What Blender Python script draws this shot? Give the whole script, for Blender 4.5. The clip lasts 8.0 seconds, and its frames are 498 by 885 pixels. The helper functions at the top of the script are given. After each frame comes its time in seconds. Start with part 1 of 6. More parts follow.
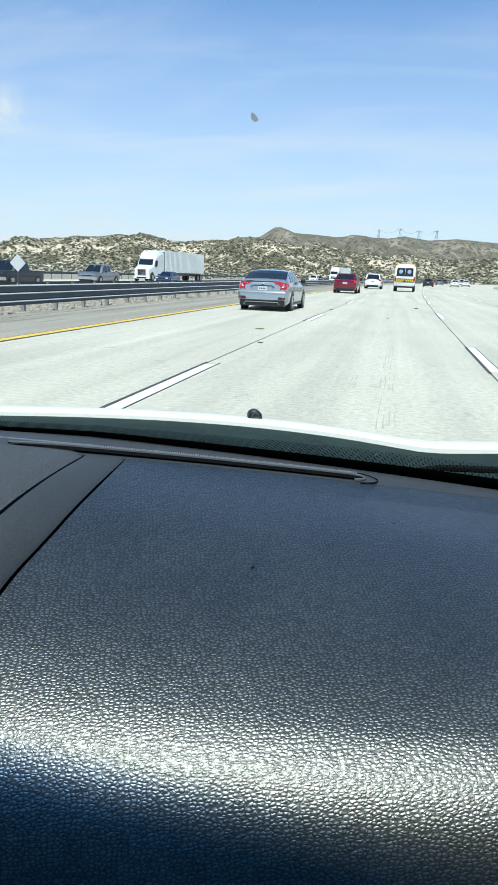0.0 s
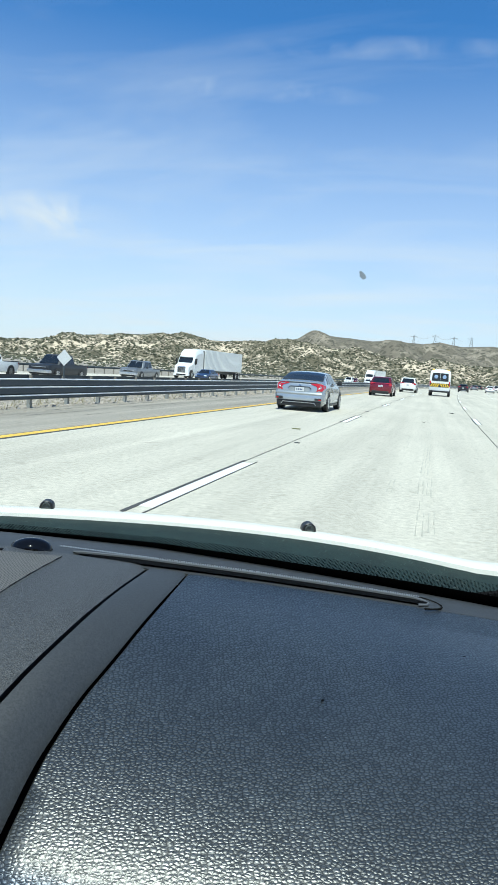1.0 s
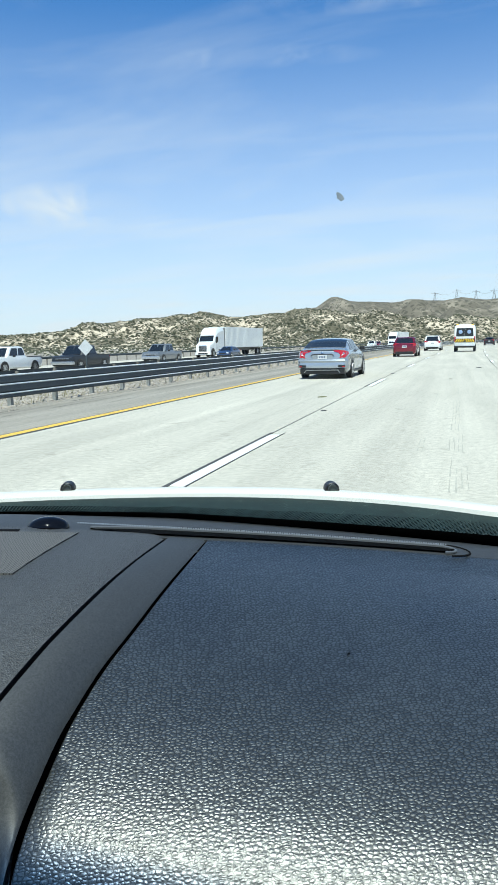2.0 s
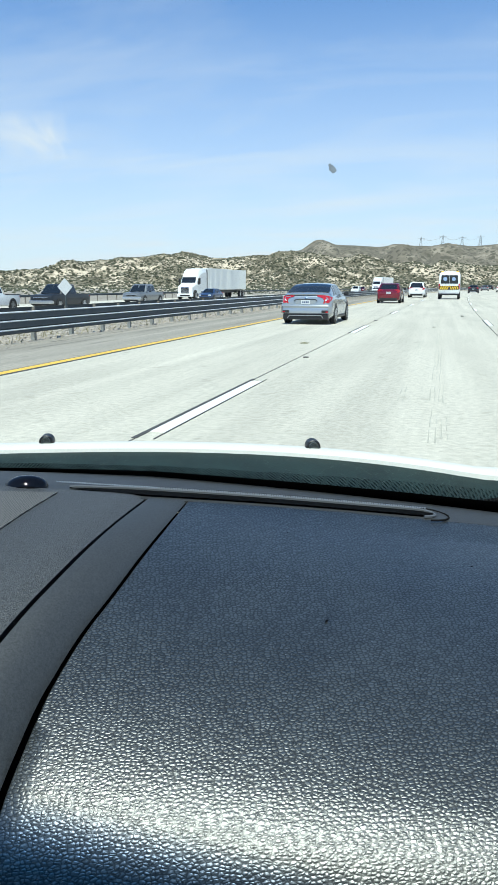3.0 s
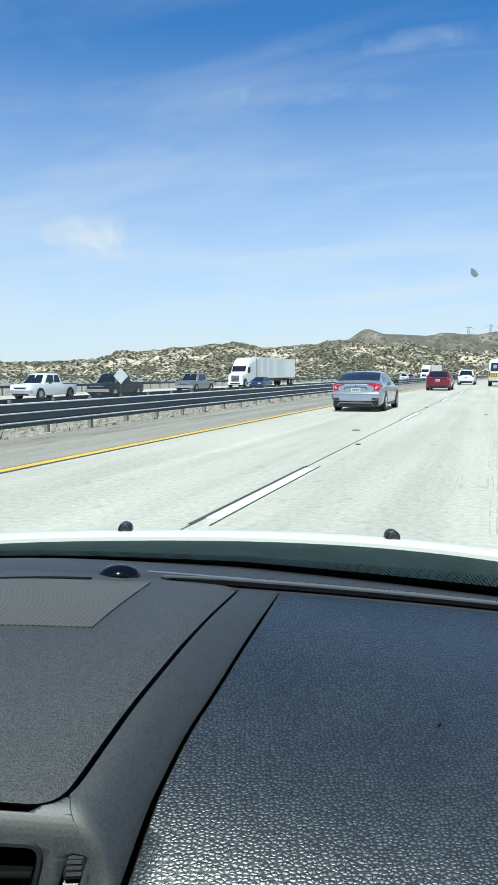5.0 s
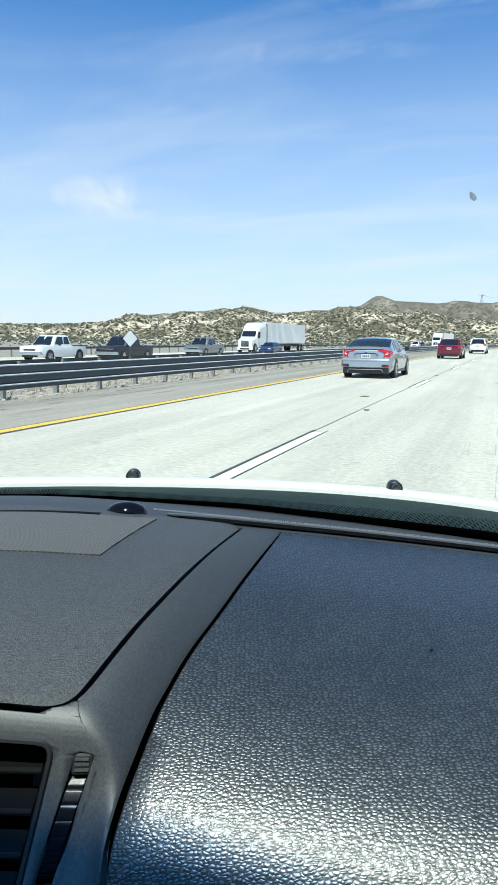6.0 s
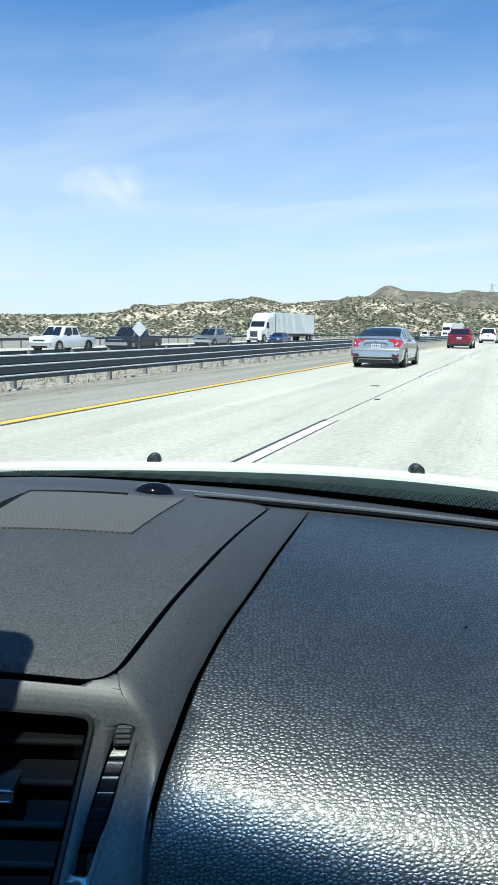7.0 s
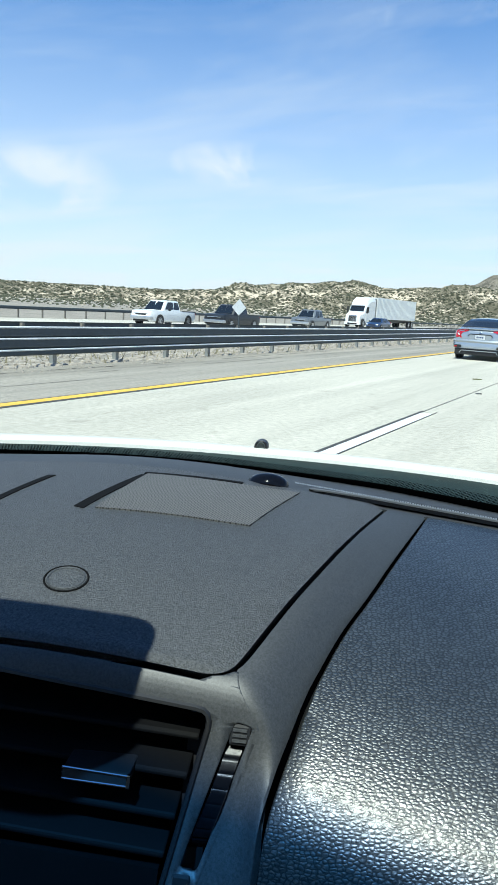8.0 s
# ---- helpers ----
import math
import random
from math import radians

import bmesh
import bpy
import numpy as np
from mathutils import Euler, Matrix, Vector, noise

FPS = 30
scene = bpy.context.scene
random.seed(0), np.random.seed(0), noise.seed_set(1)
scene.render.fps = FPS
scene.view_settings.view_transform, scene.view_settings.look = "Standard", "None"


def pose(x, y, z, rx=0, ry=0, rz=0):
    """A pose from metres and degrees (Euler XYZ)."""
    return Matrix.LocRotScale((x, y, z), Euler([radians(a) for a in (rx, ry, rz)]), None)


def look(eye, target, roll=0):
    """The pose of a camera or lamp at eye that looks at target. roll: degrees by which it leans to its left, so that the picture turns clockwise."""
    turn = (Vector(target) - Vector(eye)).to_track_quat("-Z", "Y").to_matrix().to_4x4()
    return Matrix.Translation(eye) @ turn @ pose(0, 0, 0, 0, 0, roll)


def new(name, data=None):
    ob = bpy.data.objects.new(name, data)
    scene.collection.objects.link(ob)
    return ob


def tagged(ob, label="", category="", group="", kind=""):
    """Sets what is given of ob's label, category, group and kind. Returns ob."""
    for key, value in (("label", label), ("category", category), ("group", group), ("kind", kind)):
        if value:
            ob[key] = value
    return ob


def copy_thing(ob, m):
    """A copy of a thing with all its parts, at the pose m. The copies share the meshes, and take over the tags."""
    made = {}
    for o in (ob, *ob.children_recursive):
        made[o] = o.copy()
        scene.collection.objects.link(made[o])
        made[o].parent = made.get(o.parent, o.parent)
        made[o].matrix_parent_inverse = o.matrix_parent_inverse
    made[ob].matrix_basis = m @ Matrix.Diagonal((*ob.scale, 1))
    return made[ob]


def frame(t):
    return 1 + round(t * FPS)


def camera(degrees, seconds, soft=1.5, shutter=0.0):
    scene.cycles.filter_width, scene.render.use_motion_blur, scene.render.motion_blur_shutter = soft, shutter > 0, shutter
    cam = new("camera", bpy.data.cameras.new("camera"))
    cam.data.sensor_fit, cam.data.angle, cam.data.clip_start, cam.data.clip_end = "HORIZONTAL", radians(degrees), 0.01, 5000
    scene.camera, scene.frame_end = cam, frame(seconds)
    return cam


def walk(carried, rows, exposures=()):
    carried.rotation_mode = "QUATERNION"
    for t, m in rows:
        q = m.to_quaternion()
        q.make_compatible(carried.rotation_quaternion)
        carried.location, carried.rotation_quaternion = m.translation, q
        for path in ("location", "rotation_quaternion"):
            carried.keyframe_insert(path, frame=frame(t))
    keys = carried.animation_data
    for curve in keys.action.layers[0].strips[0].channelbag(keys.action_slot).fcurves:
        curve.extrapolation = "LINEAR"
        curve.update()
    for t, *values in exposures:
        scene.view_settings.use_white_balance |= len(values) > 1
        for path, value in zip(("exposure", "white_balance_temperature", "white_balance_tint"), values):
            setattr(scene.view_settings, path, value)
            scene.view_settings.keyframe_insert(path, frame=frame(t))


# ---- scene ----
cam = camera(38.6, 8.0)
PATH = [
    (0, (0.3040, -0.0081, 1.2868), (-0.0658, 1.9014, 0.8205), 2.45),
    (0.5, (0.3346, -0.0414, 1.3268), (-0.0703, 1.8619, 0.8646), 0.67),
    (1, (0.2496, -0.0209, 1.3193), (-0.2327, 1.9093, 1.1151), 4.12),
    (1.2, (0.1943, -0.0255, 1.3015), (-0.2453, 1.9158, 1.1062), 3.52),
    (2.3, (0.2914, 0.0188, 1.2934), (-0.2932, 1.8982, 0.9385), -2.52),
    (2.5, (0.2794, 0.0138, 1.3087), (-0.2469, 1.8987, 0.8959), -1.09),
    (3, (0.2677, 0.0259, 1.3189), (-0.2315, 1.9139, 0.8871), 0.07),
    (3.5, (0.2679, 0.0247, 1.3226), (-0.2235, 1.9155, 0.8945), 0.12),
    (4, (0.2417, 0.0240, 1.3294), (-0.2284, 1.9396, 0.9984), 1.38),
    (4.5, (0.2333, -0.0033, 1.3339), (-0.2411, 1.9307, 1.1480), 1.59),
    (5, (0.2017, 0.0032, 1.3270), (-0.4374, 1.8885, 1.1343), -0.19),
    (5.2, (0.2024, 0.0084, 1.3184), (-0.4761, 1.8782, 1.1098), -0.34),
    (6.3, (0.2186, -0.0337, 1.2821), (-0.3853, 1.8483, 0.9770), 2.29),
    (6.5, (0.2037, -0.0357, 1.2766), (-0.2892, 1.8813, 0.9898), 3.83),
    (7, (0.1881, -0.0334, 1.2747), (-0.4903, 1.8215, 0.9602), 0.57),
    (7.5, (0.1415, -0.0379, 1.2870), (-0.7320, 1.7246, 0.9254), 3.70),
    (8, (0.1344, -0.0295, 1.2873), (-0.7673, 1.7163, 0.9139), 3.50),
]
walk(cam, [(t, look(e, g, r)) for t, e, g, r in PATH], [(0.0, 0.42, 6250, 1), (3.7, 0.42, 6250, 1), (4.3, 0.30, 6250, 1), (4.7, 0.31, 6250, 1), (5.2, 0.44, 6250, 1), (6.3, 0.51, 6250, 1), (8.0, 0.54, 6250, 1)])

# ---- world, sun, exposure ----
SUN = Vector((0.056, -0.533, 1.0)).normalized()
world = bpy.data.worlds.new("sky")
scene.world = world
world.use_nodes = True
wn, wl = world.node_tree.nodes, world.node_tree.links
bg = wn["Background"]
sky = wn.new("ShaderNodeTexSky")
sky.sky_type, sky.sun_disc = "NISHITA", False
sky.sun_elevation = math.asin(SUN.z)
sky.sun_rotation = math.atan2(SUN.x, SUN.y)
sky.altitude, sky.air_density, sky.dust_density, sky.ozone_density = 1200, 1.0, 0.15, 4.0
co = wn.new("ShaderNodeTexCoord")
sep = wn.new("ShaderNodeSeparateXYZ")
wl.new(co.outputs["Generated"], sep.inputs[0])


def wmath(op, a, b=None, c=None):
    n = wn.new("ShaderNodeMath")
    n.operation = op
    for k, v in enumerate((a, b, c)):
        if v is None:
            continue
        if isinstance(v, (int, float)):
            n.inputs[k].default_value = v
        else:
            wl.new(v, n.inputs[k])
    return n.outputs[0]


# cirrus: stretched noise on a flat layer overhead
den = wmath("MAXIMUM", sep.outputs[2], 0.03)
px, py = wmath("DIVIDE", sep.outputs[0], wmath("ADD", den, 0.12)), wmath("DIVIDE", sep.outputs[1], wmath("ADD", den, 0.12))
comb = wn.new("ShaderNodeCombineXYZ")
wl.new(px, comb.inputs[0]); wl.new(py, comb.inputs[1])
mp = wn.new("ShaderNodeMapping")
mp.inputs["Rotation"].default_value = (0, 0, radians(-28))
mp.inputs["Scale"].default_value = (0.55, 1.5, 1)
mp.inputs["Location"].default_value = (2.3, 0.4, 0)
wl.new(comb.outputs[0], mp.inputs[0])
nz = wn.new("ShaderNodeTexNoise")
nz.inputs["Scale"].default_value, nz.inputs["Detail"].default_value, nz.inputs["Roughness"].default_value, nz.inputs["Distortion"].default_value = 1.1, 9, 0.62, 0.5
wl.new(mp.outputs[0], nz.inputs["Vector"])
cl = wn.new("ShaderNodeMapRange")
cl.inputs["From Min"].default_value, cl.inputs["From Max"].default_value = 0.45, 0.95
wl.new(nz.outputs["Fac"], cl.inputs["Value"])
haze = wn.new("ShaderNodeMapRange")
haze.inputs["From Min"].default_value, haze.inputs["From Max"].default_value = 0.0, 0.42
haze.inputs["To Min"].default_value, haze.inputs["To Max"].default_value = 0.95, 0.0
wl.new(sep.outputs[2], haze.inputs["Value"])
def wisp(az, el, wide, high, amount):
    """A soft ragged cloud in one direction of the sky."""
    d = Vector((math.sin(radians(az)) * math.cos(radians(el)), math.cos(radians(az)) * math.cos(radians(el)), math.sin(radians(el))))
    side = Vector((d.y, -d.x, 0)).normalized()
    up = side.cross(d)

    def dot(v):
        n = wn.new("ShaderNodeVectorMath")
        n.operation = "DOT_PRODUCT"
        n.inputs[1].default_value = v
        wl.new(co.outputs["Generated"], n.inputs[0])
        return n.outputs["Value"]

    a, b = wmath("DIVIDE", dot(side), wide), wmath("DIVIDE", dot(up), high)
    near = wmath("SUBTRACT", 1.0, wmath("ADD", wmath("POWER", a, 2.0), wmath("POWER", b, 2.0)))
    ahead = wmath("GREATER_THAN", dot(d), 0.5)
    rag = wn.new("ShaderNodeTexNoise")
    rag.inputs["Scale"].default_value, rag.inputs["Detail"].default_value, rag.inputs["Distortion"].default_value = 15, 8, 0.9
    wl.new(co.outputs["Generated"], rag.inputs["Vector"])
    k = wmath("MULTIPLY", wmath("POWER", wmath("MAXIMUM", near, 0.0), 0.8), wmath("MAXIMUM", wmath("MULTIPLY", wmath("SUBTRACT", rag.outputs["Fac"], 0.39), 3.6), 0.0))
    return wmath("MULTIPLY", wmath("MULTIPLY", wmath("MINIMUM", k, 1.0), amount), ahead)


total = wmath("ADD", wmath("MULTIPLY", cl.outputs[0], 0.40), wmath("POWER", haze.outputs[0], 1.15))
for w in (wisp(-29.9, 10.5, 0.085, 0.03, 0.5), wisp(-43.8, 8.3, 0.10, 0.045, 0.42), wisp(-6.0, 23.5, 0.2, 0.014, 0.16), wisp(-15.0, 20.5, 0.16, 0.014, 0.16)):
    total = wmath("ADD", total, w)
fac = wmath("MINIMUM", total, 0.95)
mixc = wn.new("ShaderNodeMix")
mixc.data_type = "RGBA"
wl.new(fac, mixc.inputs[0])
tint = wn.new("ShaderNodeMix")
tint.data_type, tint.blend_type = "RGBA", "MULTIPLY"
tint.inputs[0].default_value, tint.inputs[7].default_value = 1.0, (0.485, 0.92, 1.26, 1)
wl.new(sky.outputs[0], tint.inputs[6])
wl.new(tint.outputs[2], mixc.inputs[6])
mixc.inputs[7].default_value = (5.85, 6.0, 6.55, 1)
wl.new(mixc.outputs[2], bg.inputs["Color"])
bg.inputs["Strength"].default_value = 0.11

sun = new("sun", bpy.data.lights.new("sun", "SUN"))
sun.data.energy, sun.data.angle, sun.data.color = 4.8, radians(0.55), (0.98, 0.972, 0.895)
sun.matrix_world = look(tuple(SUN * 50), (0, 0, 0))

# ---- materials ----
MATS = {}


def material(name, color, rough=0.6, metal=0.0, vary=0.15, scale=6.0, fine=60.0, bump=0.0, coat=0.0, second=None, spec=0.5, sharp=0.2):
    """Principled surface with colour variation at two scales and a fine relief."""
    if name in MATS:
        return MATS[name]
    m = bpy.data.materials.new(name)
    m.use_nodes = True
    n, l = m.node_tree.nodes, m.node_tree.links
    b = n["Principled BSDF"]
    b.inputs["Roughness"].default_value, b.inputs["Metallic"].default_value = rough, metal
    b.inputs["Coat Weight"].default_value, b.inputs["Specular IOR Level"].default_value = coat, spec
    tc = n.new("ShaderNodeTexCoord")
    big, small = n.new("ShaderNodeTexNoise"), n.new("ShaderNodeTexNoise")
    big.inputs["Scale"].default_value, big.inputs["Detail"].default_value = scale, 6
    small.inputs["Scale"].default_value, small.inputs["Detail"].default_value = fine, 4
    l.new(tc.outputs["Object"], big.inputs["Vector"]); l.new(tc.outputs["Object"], small.inputs["Vector"])
    add = n.new("ShaderNodeMath"); add.operation = "MULTIPLY_ADD"; add.inputs[1].default_value = 0.5
    l.new(small.outputs["Fac"], add.inputs[0])
    half = n.new("ShaderNodeMath"); half.operation = "MULTIPLY"; half.inputs[1].default_value = 0.5
    l.new(big.outputs["Fac"], half.inputs[0]); l.new(half.outputs[0], add.inputs[2])
    ramp = n.new("ShaderNodeValToRGB")
    ramp.color_ramp.elements[0].position, ramp.color_ramp.elements[1].position = 0.5 - sharp, 0.5 + sharp
    lo = second if second else tuple(c * (1 - vary) for c in color)
    hi = color if second else tuple(min(1, c * (1 + vary)) for c in color)
    ramp.color_ramp.elements[0].color, ramp.color_ramp.elements[1].color = (*lo, 1), (*hi, 1)
    l.new(add.outputs[0], ramp.inputs[0]); l.new(ramp.outputs[0], b.inputs["Base Color"])
    if bump:
        bp = n.new("ShaderNodeBump"); bp.inputs["Strength"].default_value, bp.inputs["Distance"].default_value = 0.6, bump
        l.new(small.outputs["Fac"], bp.inputs["Height"]); l.new(bp.outputs[0], b.inputs["Normal"])
    MATS[name] = m
    return m


def leather_material():
    m = bpy.data.materials.new("grained_leather")
    m.use_nodes = True
    n, l = m.node_tree.nodes, m.node_tree.links
    b = n["Principled BSDF"]
    tc = n.new("ShaderNodeTexCoord")
    warp = n.new("ShaderNodeTexNoise"); warp.inputs["Scale"].default_value, warp.inputs["Detail"].default_value = 230, 2
    mixv = n.new("ShaderNodeMix"); mixv.data_type = "VECTOR"; mixv.inputs[0].default_value = 0.0042
    l.new(tc.outputs["Object"], warp.inputs["Vector"])
    xyz, flat, comb = n.new("ShaderNodeSeparateXYZ"), n.new("ShaderNodeMath"), n.new("ShaderNodeCombineXYZ")
    flat.operation = "ADD"
    l.new(tc.outputs["Object"], xyz.inputs[0]); l.new(xyz.outputs[1], flat.inputs[0]); l.new(xyz.outputs[2], flat.inputs[1])
    wide = n.new("ShaderNodeMath"); wide.operation = "MULTIPLY"; wide.inputs[1].default_value = 0.85
    l.new(xyz.outputs[0], wide.inputs[0]); l.new(wide.outputs[0], comb.inputs[0]); l.new(flat.outputs[0], comb.inputs[1])
    l.new(comb.outputs[0], mixv.inputs[4]); l.new(warp.outputs["Color"], mixv.inputs[5])
    vor = n.new("ShaderNodeTexVoronoi"); vor.feature, vor.voronoi_dimensions = "SMOOTH_F1", "2D"; vor.inputs["Smoothness"].default_value = 0.35
    edge = n.new("ShaderNodeTexVoronoi"); edge.feature, edge.voronoi_dimensions = "DISTANCE_TO_EDGE", "2D"
    for cells in (vor, edge):
        cells.inputs["Scale"].default_value, cells.inputs["Randomness"].default_value = 225, 0.9
        l.new(mixv.outputs[1], cells.inputs["Vector"])
    def smooth(out, lo, hi):
        m = n.new("ShaderNodeMapRange"); m.interpolation_type = "SMOOTHSTEP"
        m.inputs["From Min"].default_value, m.inputs["From Max"].default_value = lo, hi
        l.new(out, m.inputs["Value"])
        return m.outputs[0]

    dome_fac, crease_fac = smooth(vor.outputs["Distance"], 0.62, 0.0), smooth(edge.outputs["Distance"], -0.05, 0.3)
    pile = n.new("ShaderNodeMath"); pile.operation = "MULTIPLY_ADD"; pile.inputs[1].default_value = 0.28
    l.new(crease_fac, pile.inputs[0]); l.new(dome_fac, pile.inputs[2])
    fine = n.new("ShaderNodeTexNoise"); fine.inputs["Scale"].default_value, fine.inputs["Detail"].default_value = 900, 3
    l.new(tc.outputs["Object"], fine.inputs["Vector"])
    hsum = n.new("ShaderNodeMath"); hsum.operation = "MULTIPLY_ADD"; hsum.inputs[1].default_value = 0.16
    l.new(fine.outputs["Fac"], hsum.inputs[0]); l.new(pile.outputs[0], hsum.inputs[2])
    bp = n.new("ShaderNodeBump"); bp.inputs["Strength"].default_value, bp.inputs["Distance"].default_value = 0.7, 0.00034
    l.new(hsum.outputs[0], bp.inputs["Height"]); l.new(bp.outputs[0], b.inputs["Normal"])
    dust = n.new("ShaderNodeTexVoronoi"); dust.inputs["Scale"].default_value = 130
    l.new(tc.outputs["Object"], dust.inputs["Vector"])
    dr = n.new("ShaderNodeMapRange"); dr.inputs["From Min"].default_value, dr.inputs["From Max"].default_value = 0.05, 0.09
    dr.inputs["To Min"].default_value, dr.inputs["To Max"].default_value = 0.5, 0.0
    l.new(dust.outputs["Distance"], dr.inputs["Value"])
    pick = n.new("ShaderNodeMath"); pick.operation = "GREATER_THAN"; pick.inputs[1].default_value = 0.8
    sc = n.new("ShaderNodeSeparateColor"); l.new(dust.outputs["Color"], sc.inputs[0]); l.new(sc.outputs[0], pick.inputs[0])
    df = n.new("ShaderNodeMath"); df.operation = "MULTIPLY"; l.new(dr.outputs[0], df.inputs[0]); l.new(pick.outputs[0], df.inputs[1])
    blot = n.new("ShaderNodeTexNoise"); blot.inputs["Scale"].default_value, blot.inputs["Detail"].default_value = 9, 6
    l.new(tc.outputs["Object"], blot.inputs["Vector"])
    ramp = n.new("ShaderNodeValToRGB")
    ramp.color_ramp.elements[0].position, ramp.color_ramp.elements[1].position = 0.3, 0.75
    ramp.color_ramp.elements[0].color, ramp.color_ramp.elements[1].color = (0.014, 0.0168, 0.0172, 1), (0.03, 0.0348, 0.0355, 1)
    l.new(blot.outputs["Fac"], ramp.inputs[0])
    mx = n.new("ShaderNodeMix"); mx.data_type = "RGBA"
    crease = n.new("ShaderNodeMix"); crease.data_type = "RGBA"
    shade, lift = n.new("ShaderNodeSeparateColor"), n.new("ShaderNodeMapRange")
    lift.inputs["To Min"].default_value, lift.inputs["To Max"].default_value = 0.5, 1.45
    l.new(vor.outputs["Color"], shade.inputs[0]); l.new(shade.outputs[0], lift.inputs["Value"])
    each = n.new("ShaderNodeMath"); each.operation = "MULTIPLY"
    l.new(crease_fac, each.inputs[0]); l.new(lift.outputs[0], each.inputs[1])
    # colour darkens in the creases, painting the shade between grains
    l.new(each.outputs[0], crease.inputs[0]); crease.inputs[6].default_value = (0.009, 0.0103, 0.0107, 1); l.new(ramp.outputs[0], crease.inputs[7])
    l.new(df.outputs[0], mx.inputs[0]); l.new(crease.outputs[2], mx.inputs[6]); mx.inputs[7].default_value = (0.35, 0.36, 0.38, 1)
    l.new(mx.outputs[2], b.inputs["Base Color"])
    b.inputs["Roughness"].default_value, b.inputs["Specular IOR Level"].default_value = 0.4, 1.0
    b.inputs["Coat Roughness"].default_value = 0.38
    l.new(bp.outputs[0], b.inputs["Coat Normal"])
    sheen = n.new("ShaderNodeMapRange")
    sheen.inputs["To Min"].default_value, sheen.inputs["To Max"].default_value = 0.4, 0.85
    l.new(crease_fac, sheen.inputs["Value"]); l.new(sheen.outputs[0], b.inputs["Coat Weight"])
    gloss = n.new("ShaderNodeMapRange")
    gloss.inputs["From Max"].default_value, gloss.inputs["To Min"].default_value, gloss.inputs["To Max"].default_value = 1.2, 0.32, 1.4
    l.new(each.outputs[0], gloss.inputs["Value"]); l.new(gloss.outputs[0], b.inputs["Specular IOR Level"])
    return m


def glass_pane(name, tint, rough=0.02):
    m = bpy.data.materials.new(name)
    m.use_nodes = True
    n, l = m.node_tree.nodes, m.node_tree.links
    for x in list(n):
        n.remove(x)
    out, tr, gl, mx, lw, fr = (n.new("ShaderNode" + k) for k in ("OutputMaterial", "BsdfTransparent", "BsdfGlossy", "MixShader", "LayerWeight", "Math"))
    tr.inputs["Color"].default_value = (*tint, 1)
    gl.inputs["Roughness"].default_value = rough
    fr.operation = "POWER"
    fr.inputs[1].default_value = 5.0
    half = n.new("ShaderNodeMath"); half.operation = "MULTIPLY_ADD"; half.inputs[1].default_value, half.inputs[2].default_value = 0.2, 0.012
    l.new(lw.outputs["Facing"], fr.inputs[0]); l.new(fr.outputs[0], half.inputs[0])
    l.new(half.outputs[0], mx.inputs[0]); l.new(tr.outputs[0], mx.inputs[1]); l.new(gl.outputs[0], mx.inputs[2]); l.new(mx.outputs[0], out.inputs[0])
    return m


LEATHER = leather_material()
PODSKIN = material("soft_touch_plastic", (0.078, 0.081, 0.086), 0.55, second=(0.02, 0.021, 0.023), scale=340, fine=520, bump=0.003, sharp=0.14)
TRIM = material("satin_trim_plastic", (0.048, 0.0505, 0.053), 0.54, second=(0.012, 0.013, 0.014), scale=380, fine=900, bump=0.00012, sharp=0.14, spec=0.8)
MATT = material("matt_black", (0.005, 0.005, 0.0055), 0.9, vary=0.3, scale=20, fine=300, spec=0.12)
SHINE = material("polished_dark_plastic", (0.008, 0.009, 0.012), 0.26, vary=0.1, spec=0.18)
SENSOR = material("sensor_cover", (0.004, 0.004, 0.005), 0.08, vary=0.1, spec=0.25)
COWL = material("green_black_cowl_plastic", (0.012, 0.023, 0.021), 0.55, vary=0.4, scale=14, fine=160, spec=0.32)
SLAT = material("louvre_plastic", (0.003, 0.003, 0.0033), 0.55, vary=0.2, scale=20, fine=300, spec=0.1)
BLACK = material("black_plastic", (0.012, 0.012, 0.013), 0.42, vary=0.2, scale=20, fine=300)
def grille_material():
    m = bpy.data.materials.new("perforated_plastic")
    m.use_nodes = True
    n, l = m.node_tree.nodes, m.node_tree.links
    b = n["Principled BSDF"]
    tc, vo, ramp, mp = (n.new("ShaderNode" + k) for k in ("TexCoord", "TexVoronoi", "ValToRGB", "Mapping"))
    mp.inputs["Rotation"].default_value = (0, 0, 0.35)
    vo.voronoi_dimensions = "2D"
    vo.inputs["Scale"].default_value, vo.inputs["Randomness"].default_value = 300, 0.06
    l.new(tc.outputs["Object"], mp.inputs[0]); l.new(mp.outputs[0], vo.inputs["Vector"]); l.new(vo.outputs["Distance"], ramp.inputs[0])
    ramp.color_ramp.elements[0].position, ramp.color_ramp.elements[1].position = 0.26, 0.42
    ramp.color_ramp.elements[0].color, ramp.color_ramp.elements[1].color = (0.008, 0.008, 0.008, 1), (0.13, 0.124, 0.116, 1)
    l.new(ramp.outputs[0], b.inputs["Base Color"])
    b.inputs["Roughness"].default_value = 0.6
    return m


